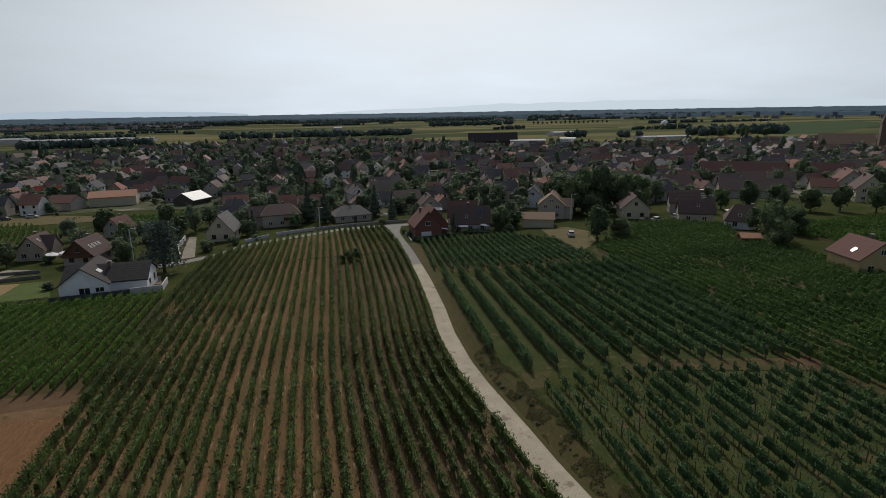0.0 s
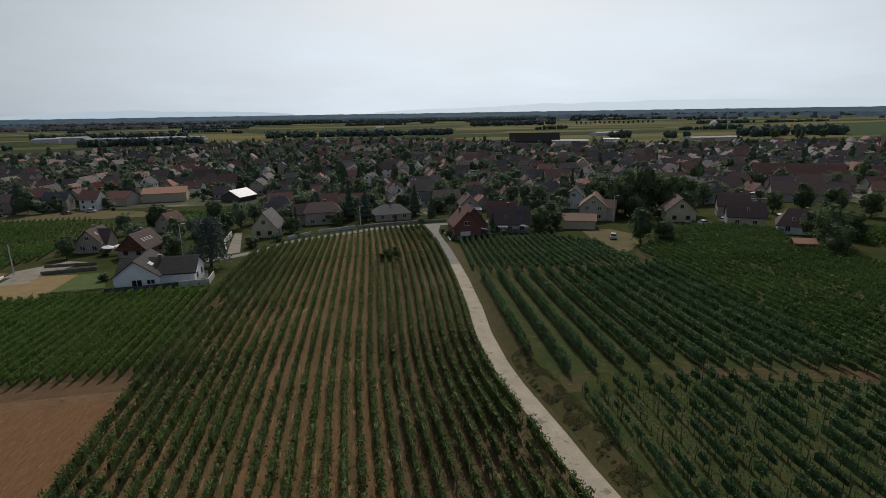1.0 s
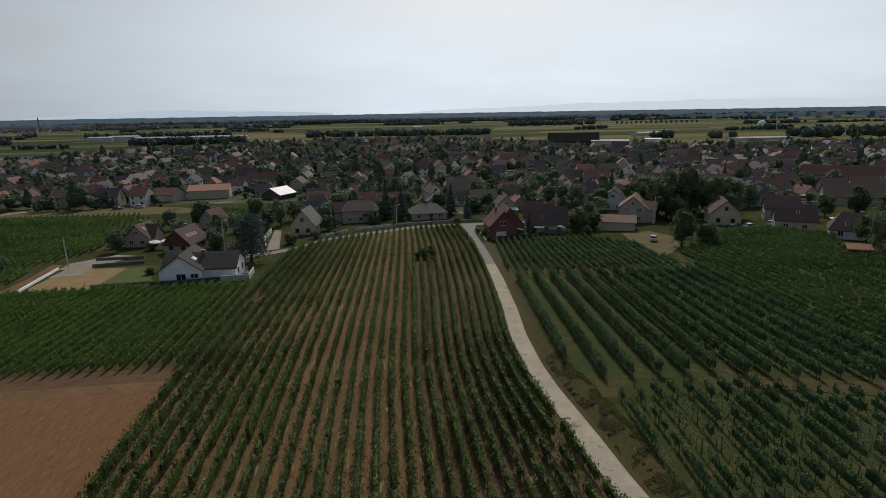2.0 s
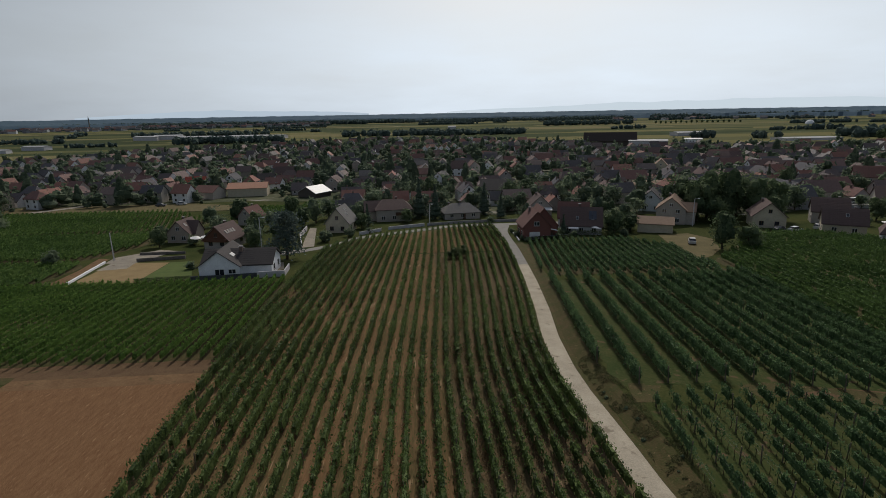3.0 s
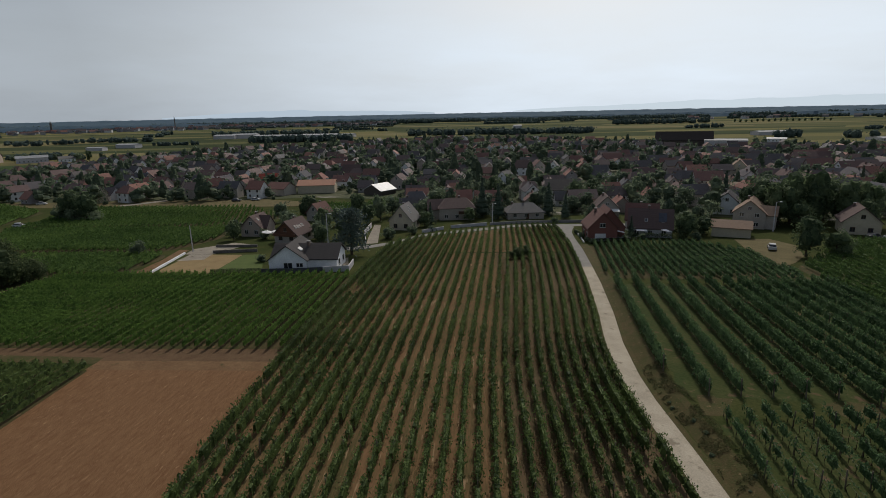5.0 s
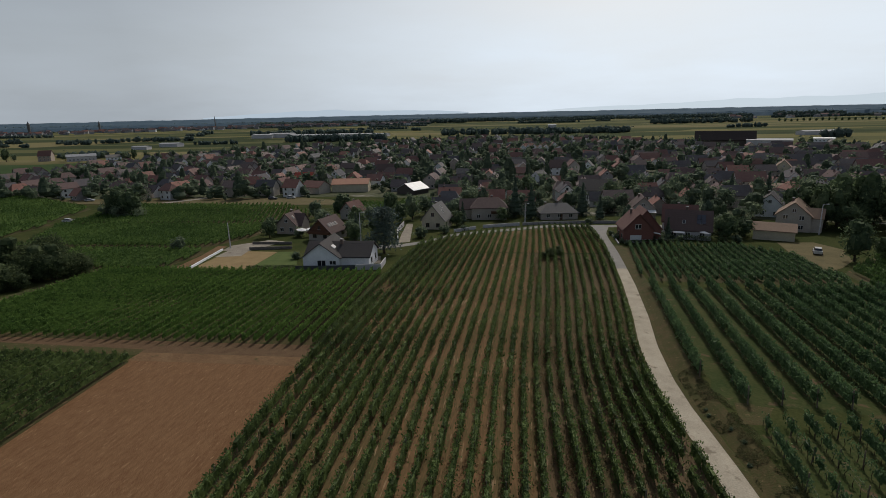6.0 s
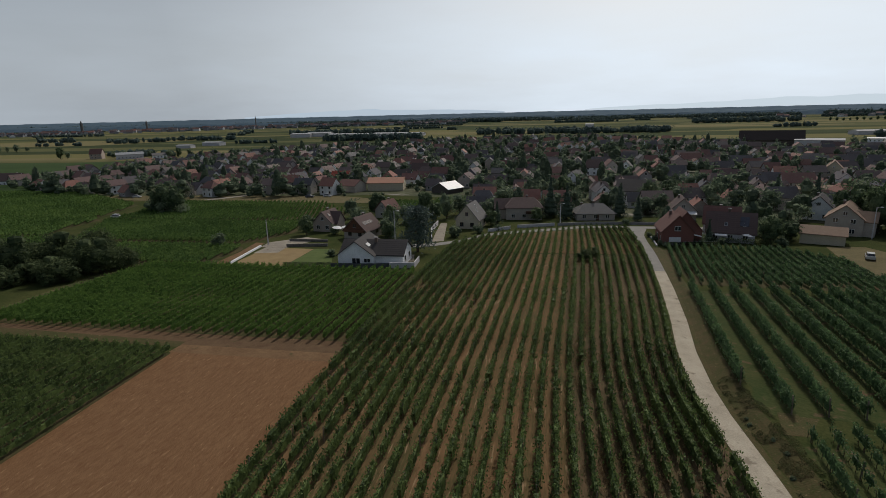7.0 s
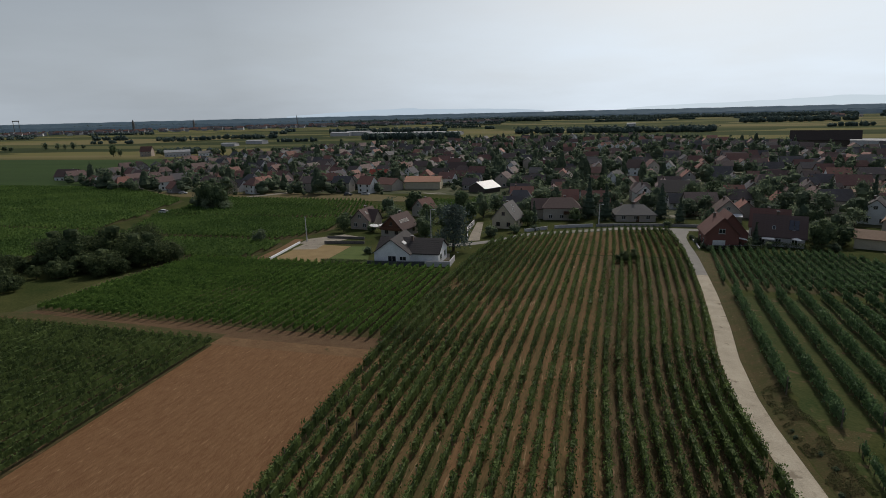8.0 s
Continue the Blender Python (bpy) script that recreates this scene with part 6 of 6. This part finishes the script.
# ---- the plain and the far edge ----
def woods(name, strips, label, seed):
    """Far tree belts: strips of (azimuth from, to, distance, depth, height) filled with uneven crowns."""
    rng = np.random.default_rng(seed)
    out = []
    for a0, a1, dist, depth, height in strips:
        length = abs(radians(a1 - a0)) * dist
        ranks = 2 + int(depth > 25)
        n = int(length / (0.50 * height)) * ranks + 2
        az, d = np.radians(rng.uniform(a0, a1, n)), dist + rng.uniform(0, depth, n)
        x, y = d * np.tan(az), d
        h = height * (0.62 + 0.36 * rng.random(n)) * (0.85 + 0.3 * rng.random())
        wide = height * (0.24 + 0.22 * rng.random(n))
        out.append(clumps(np.stack([x, y, land(x, y) + h * 0.40], 1), np.stack([wide, wide, h * 0.46], 1), rng, 0.4))
        pts = np.repeat(np.stack([x, y, land(x, y) + h * 0.52], 1), 9, 0)
        pts = pts + rng.normal(size=pts.shape) * np.repeat(np.stack([wide * 0.75, wide * 0.75, h * 0.24], 1), 9, 0)
        out.append(leaves(pts, height * 0.19 * (0.6 + 0.8 * rng.random(len(pts))), 0.1, rng, 0.8))
    ob = new(name, quads_mesh(name, np.concatenate(out), BELT_HAZED))
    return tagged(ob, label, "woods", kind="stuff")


def canopy():
    """The great forest that fills the far plain: a bumpy crown surface with clearings."""
    az = np.radians(np.linspace(-64, 68, 420))
    dist = np.concatenate([np.linspace(2450, 4700, 46)])
    verts = []
    for i, d in enumerate(dist):
        for a in az:
            x, y = d * math.sin(a), d * math.cos(a)
            open_land = noise.noise((x / 900, y / 210, 3.0)) + 0.30 - 1.1 * (d - 2450) / 1500
            top = 15 + 3 * noise.noise((x / 60, y / 60, 0)) + 1.5 * noise.noise((x / 17, y / 17, 5)) + max(0, d - 4450) * 0.06
            verts.append((x, y, zat(x, y) + (top if open_land < 0 and i else -3)))
    n = len(az)
    faces = [(i * n + k, i * n + k + 1, (i + 1) * n + k + 1, (i + 1) * n + k) for i in range(len(dist) - 1) for k in range(n - 1)]
    tagged(new("far_forest", mesh_of("far_forest", verts, faces, FOREST_HAZED)), "forest filling the far plain, tinted blue-green for haze", "forest", kind="stuff")


def plain():
    strips = [(-23, -12.5, 830, 30, 12), (-6.6, 3, 985, 40, 13), (2.5, 12, 960, 60, 15), (14, 22.5, 1450, 120, 17), (-42, -37, 900, 20, 9), (-31, -27, 800, 15, 8), (-26, -14, 1150, 60, 13),
              (39, 47, 660, 40, 18), (28, 30, 720, 15, 12), (33, 35, 690, 15, 12), (24, 33, 1900, 80, 14),
              (-53.1, -50.7, 1200, 30, 10), (-47, -42, 1290, 30, 10), (-46.9, -46.1, 800, 8, 9), (-45.6, -45.1, 815, 8, 9),
              (-44.3, -43.8, 800, 8, 9), (-41.2, -39.4, 864, 12, 9), (-37, -31, 940, 25, 11), (-42.5, -36.5, 545, 14, 9), (-57, -8, 1990, 40, 9), (-50, -20, 1860, 15, 8)]
    rng = random.Random(21)
    for _ in range(45):
        a = rng.uniform(-58, 62)
        d = rng.uniform(900, 2600)
        strips.append((a, a + rng.uniform(0.6, 5.0), d, rng.uniform(8, 40), rng.uniform(7, 13)))
    for d in (2150, 2350):
        a = -62.0
        while a < 66:
            step = rng.uniform(4, 16)
            strips.append((a, min(a + step, 66), d + rng.uniform(-60, 120), 120, rng.uniform(14, 22)))
            a += step + rng.uniform(0, 3.0) * (d < 3200)
    canopy()
    woods("far_woods", strips, "dark tree belts and forest across the plain, toned for haze", 4)
    for x, y, kind, size in ((-523, 516, "tall", 0.95), (-516, 518, "garden", 0.9), (-800, 604, "garden", 1.1), (-792, 606, "garden", 0.9), (-770, 640, "garden", 1.1), (-757, 648, "garden", 1.15), (-745, 650, "garden", 0.9), (-731, 652, "garden", 1.1), (-716, 655, "garden", 1.0),
                             (-460, 522, "garden", 0.9), (-452, 527, "garden", 1.0), (-420, 528, "garden", 1.1), (-396, 526, "garden", 1.0), (-388, 530, "tall", 0.8), (-375, 533, "garden", 1.0)):
        plant(kind, x, y, size, "lone dark tree in the fields", "field trees")
    for k in range(17):
        a = 24.6 + 0.45 * k
        plant("broad", 1440 * math.tan(radians(a)), 1440, 0.85, "round orchard tree in a long row", "orchard row")
    for k in range(8):
        plant("tall", 582 - 34 + 10.5 * k, 610 + 9 * (k % 3) - 2 * k, 0.8 + 0.08 * (k % 4), "tall tree in a row beyond the old town", "poplar row")
    bm = bmesh.new()
    bmesh.ops.create_uvsphere(bm, u_segments=20, v_segments=10, radius=9.5)
    bmesh.ops.delete(bm, geom=[v for v in bm.verts if v.co.z < -1.5], context="VERTS")
    dome = tagged(new("storage_dome", bm_mesh("storage_dome", bm, WHITE_WALL)), "white storage dome on the plain", "dome")
    dome.matrix_basis = pose(905, 1196, zat(905, 1196), 0, 0, 20)
    rnd = random.Random(8)
    for a, d, w, l, h in ((-24.6, 1010, 24, 42, 8), (-22.9, 1020, 24, 46, 9), (-20.6, 985, 30, 60, 7), (-18.2, 985, 30, 60, 6.5), (-15.6, 990, 30, 66, 7), (-13.4, 1000, 24, 40, 6), (27.6, 800, 20, 50, 6), (-33, 760, 16, 30, 6), (-35.5, 700, 12, 22, 5), (4.5, 1280, 12, 18, 9), (37.0, 640, 30, 70, 3.6)):
        house(d * math.tan(radians(a)), d, rnd.uniform(-8, 8), w, l, h * 0.8, h, PALE_WALL, SHED_ROOF, "long pale industrial shed on the plain", windows=False, chimneys=(), name="industrial_shed", category="shed", group="industrial sheds")


plain()


def far_town():
    """The town on the horizon: joined houses and sheds, with a few towers."""
    rnd = random.Random(44)
    wall_v, wall_f, roof_v, roof_f = [], [], [], []
    for _ in range(520):
        a, d = rnd.uniform(-57, -8) if rnd.random() < 0.92 else rnd.uniform(20, 58), rnd.uniform(2020, 2430)
        w, l, eave = rnd.uniform(8, 13), rnd.uniform(9, 24), rnd.uniform(3, 8)
        m = pose(d * math.sin(radians(a)), d * math.cos(radians(a)), -12.0, 0, 0, rnd.uniform(-40, 40))
        for me, vs, fs in ((body_mesh(w, l, eave, eave + 4, RENDER_MIX), wall_v, wall_f), (roof_mesh(w, l, eave, eave + 4, ROOF_MIX), roof_v, roof_f)):
            base = len(vs)
            vs += [tuple(m @ v.co) for v in me.vertices]
            fs += [tuple(base + i for i in p.vertices) for p in me.polygons]
            bpy.data.meshes.remove(me)
    n = len(wall_v)
    me = mesh_of("far_town", wall_v + roof_v, wall_f + [tuple(n + i for i in q) for q in roof_f], HAZED_TOWN_WALL)
    me.materials.append(FAR_ROOF)
    me.polygons.foreach_set("material_index", [0] * len(wall_f) + [1] * len(roof_f))
    tagged(new("far_town", me), "pale houses of a distant town along the horizon, greyed for haze", "town", kind="stuff")
    for a, d, high, wide in ((-43.5, 2430, 42, 9), (-29.0, 2400, 47, 4), (-38.5, 2420, 38, 7)):
        bm = bmesh.new()
        tube(bm, [(0, 0, -2), (0, 0, high * 0.7), (0, 0, high * 0.72), (0, 0, high)], [wide / 2, wide / 2, wide * 0.6, wide * 0.1], 8)
        tower = tagged(new("far_tower", bm_mesh("far_tower", bm, GREY_ROOF)), "distant grey tower on the horizon", "tower", "far towers")
        tower.matrix_basis = pose(d * math.sin(radians(a)), d * math.cos(radians(a)), -12)
    gate = new("gantry_tower")
    for x in (-8, 8):
        part("leg", box_mesh("leg", x - 0.9, x + 0.9, -2, 2, -2, 48, GREY_ROOF, 0.2), gate)
    part("crossbeam", box_mesh("crossbeam", -9.5, 9.5, -2, 2, 45, 48.4, GREY_ROOF, 0.2), gate)
    tagged(gate, "two-legged grey gantry tower on the horizon", "tower")
    gate.matrix_basis = pose(2400 * math.sin(radians(-51.9)), 2400 * math.cos(radians(-51.9)), -12, 0, 0, 52)


far_town()


def mountains():
    """Pale ranges beyond the plain, a backdrop far behind all else. Their haze is painted as glow."""
    def haze_glow(name, one, two):
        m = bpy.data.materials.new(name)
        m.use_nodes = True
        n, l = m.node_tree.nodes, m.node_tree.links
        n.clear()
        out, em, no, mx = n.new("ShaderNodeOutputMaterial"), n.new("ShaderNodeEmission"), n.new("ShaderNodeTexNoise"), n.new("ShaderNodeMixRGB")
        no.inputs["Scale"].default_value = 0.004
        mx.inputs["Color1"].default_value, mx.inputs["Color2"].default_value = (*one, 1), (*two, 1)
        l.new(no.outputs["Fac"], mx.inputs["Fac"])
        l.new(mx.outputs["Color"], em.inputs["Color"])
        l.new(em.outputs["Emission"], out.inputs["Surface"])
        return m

    dist = 4880.0
    for name, a0, a1, peak, seed, m in (("mountain_range_west", -30, -4, 62, 1.7, haze_glow("blue_mountain_haze", (0.42, 0.51, 0.60), (0.46, 0.545, 0.63))), ("mountain_range_east", 4, 66, 92, 5.3, haze_glow("pale_mountain_haze", (0.55, 0.64, 0.71), (0.59, 0.67, 0.735)))):
        verts, faces = [], []
        az = np.linspace(a0, a1, 160)
        for i, a in enumerate(az):
            u = (a - a0) / (a1 - a0)
            hump = math.sin(math.pi * u) ** 0.8
            h = 40 + peak * hump * (0.62 + 0.30 * noise.noise((a * 0.09, seed, 0)) + 0.14 * noise.noise((a * 0.4, seed, 2)) + 0.05 * noise.noise((a * 1.3, seed, 4)))
            r = radians(a)
            x, y = dist * math.sin(r), dist * math.cos(r)
            verts += [(x, y, -30), (x, y, h - 12), (x * 1.012, y * 1.012, -30)]
            if i:
                b = 3 * i
                faces += [(b - 3, b, b + 1, b - 2), (b - 2, b + 1, b + 2, b - 1)]
        tagged(new(name, mesh_of(name, verts, faces, m)), "pale blue mountain range, its haze painted as glow", "mountains", kind="structure")


mountains()
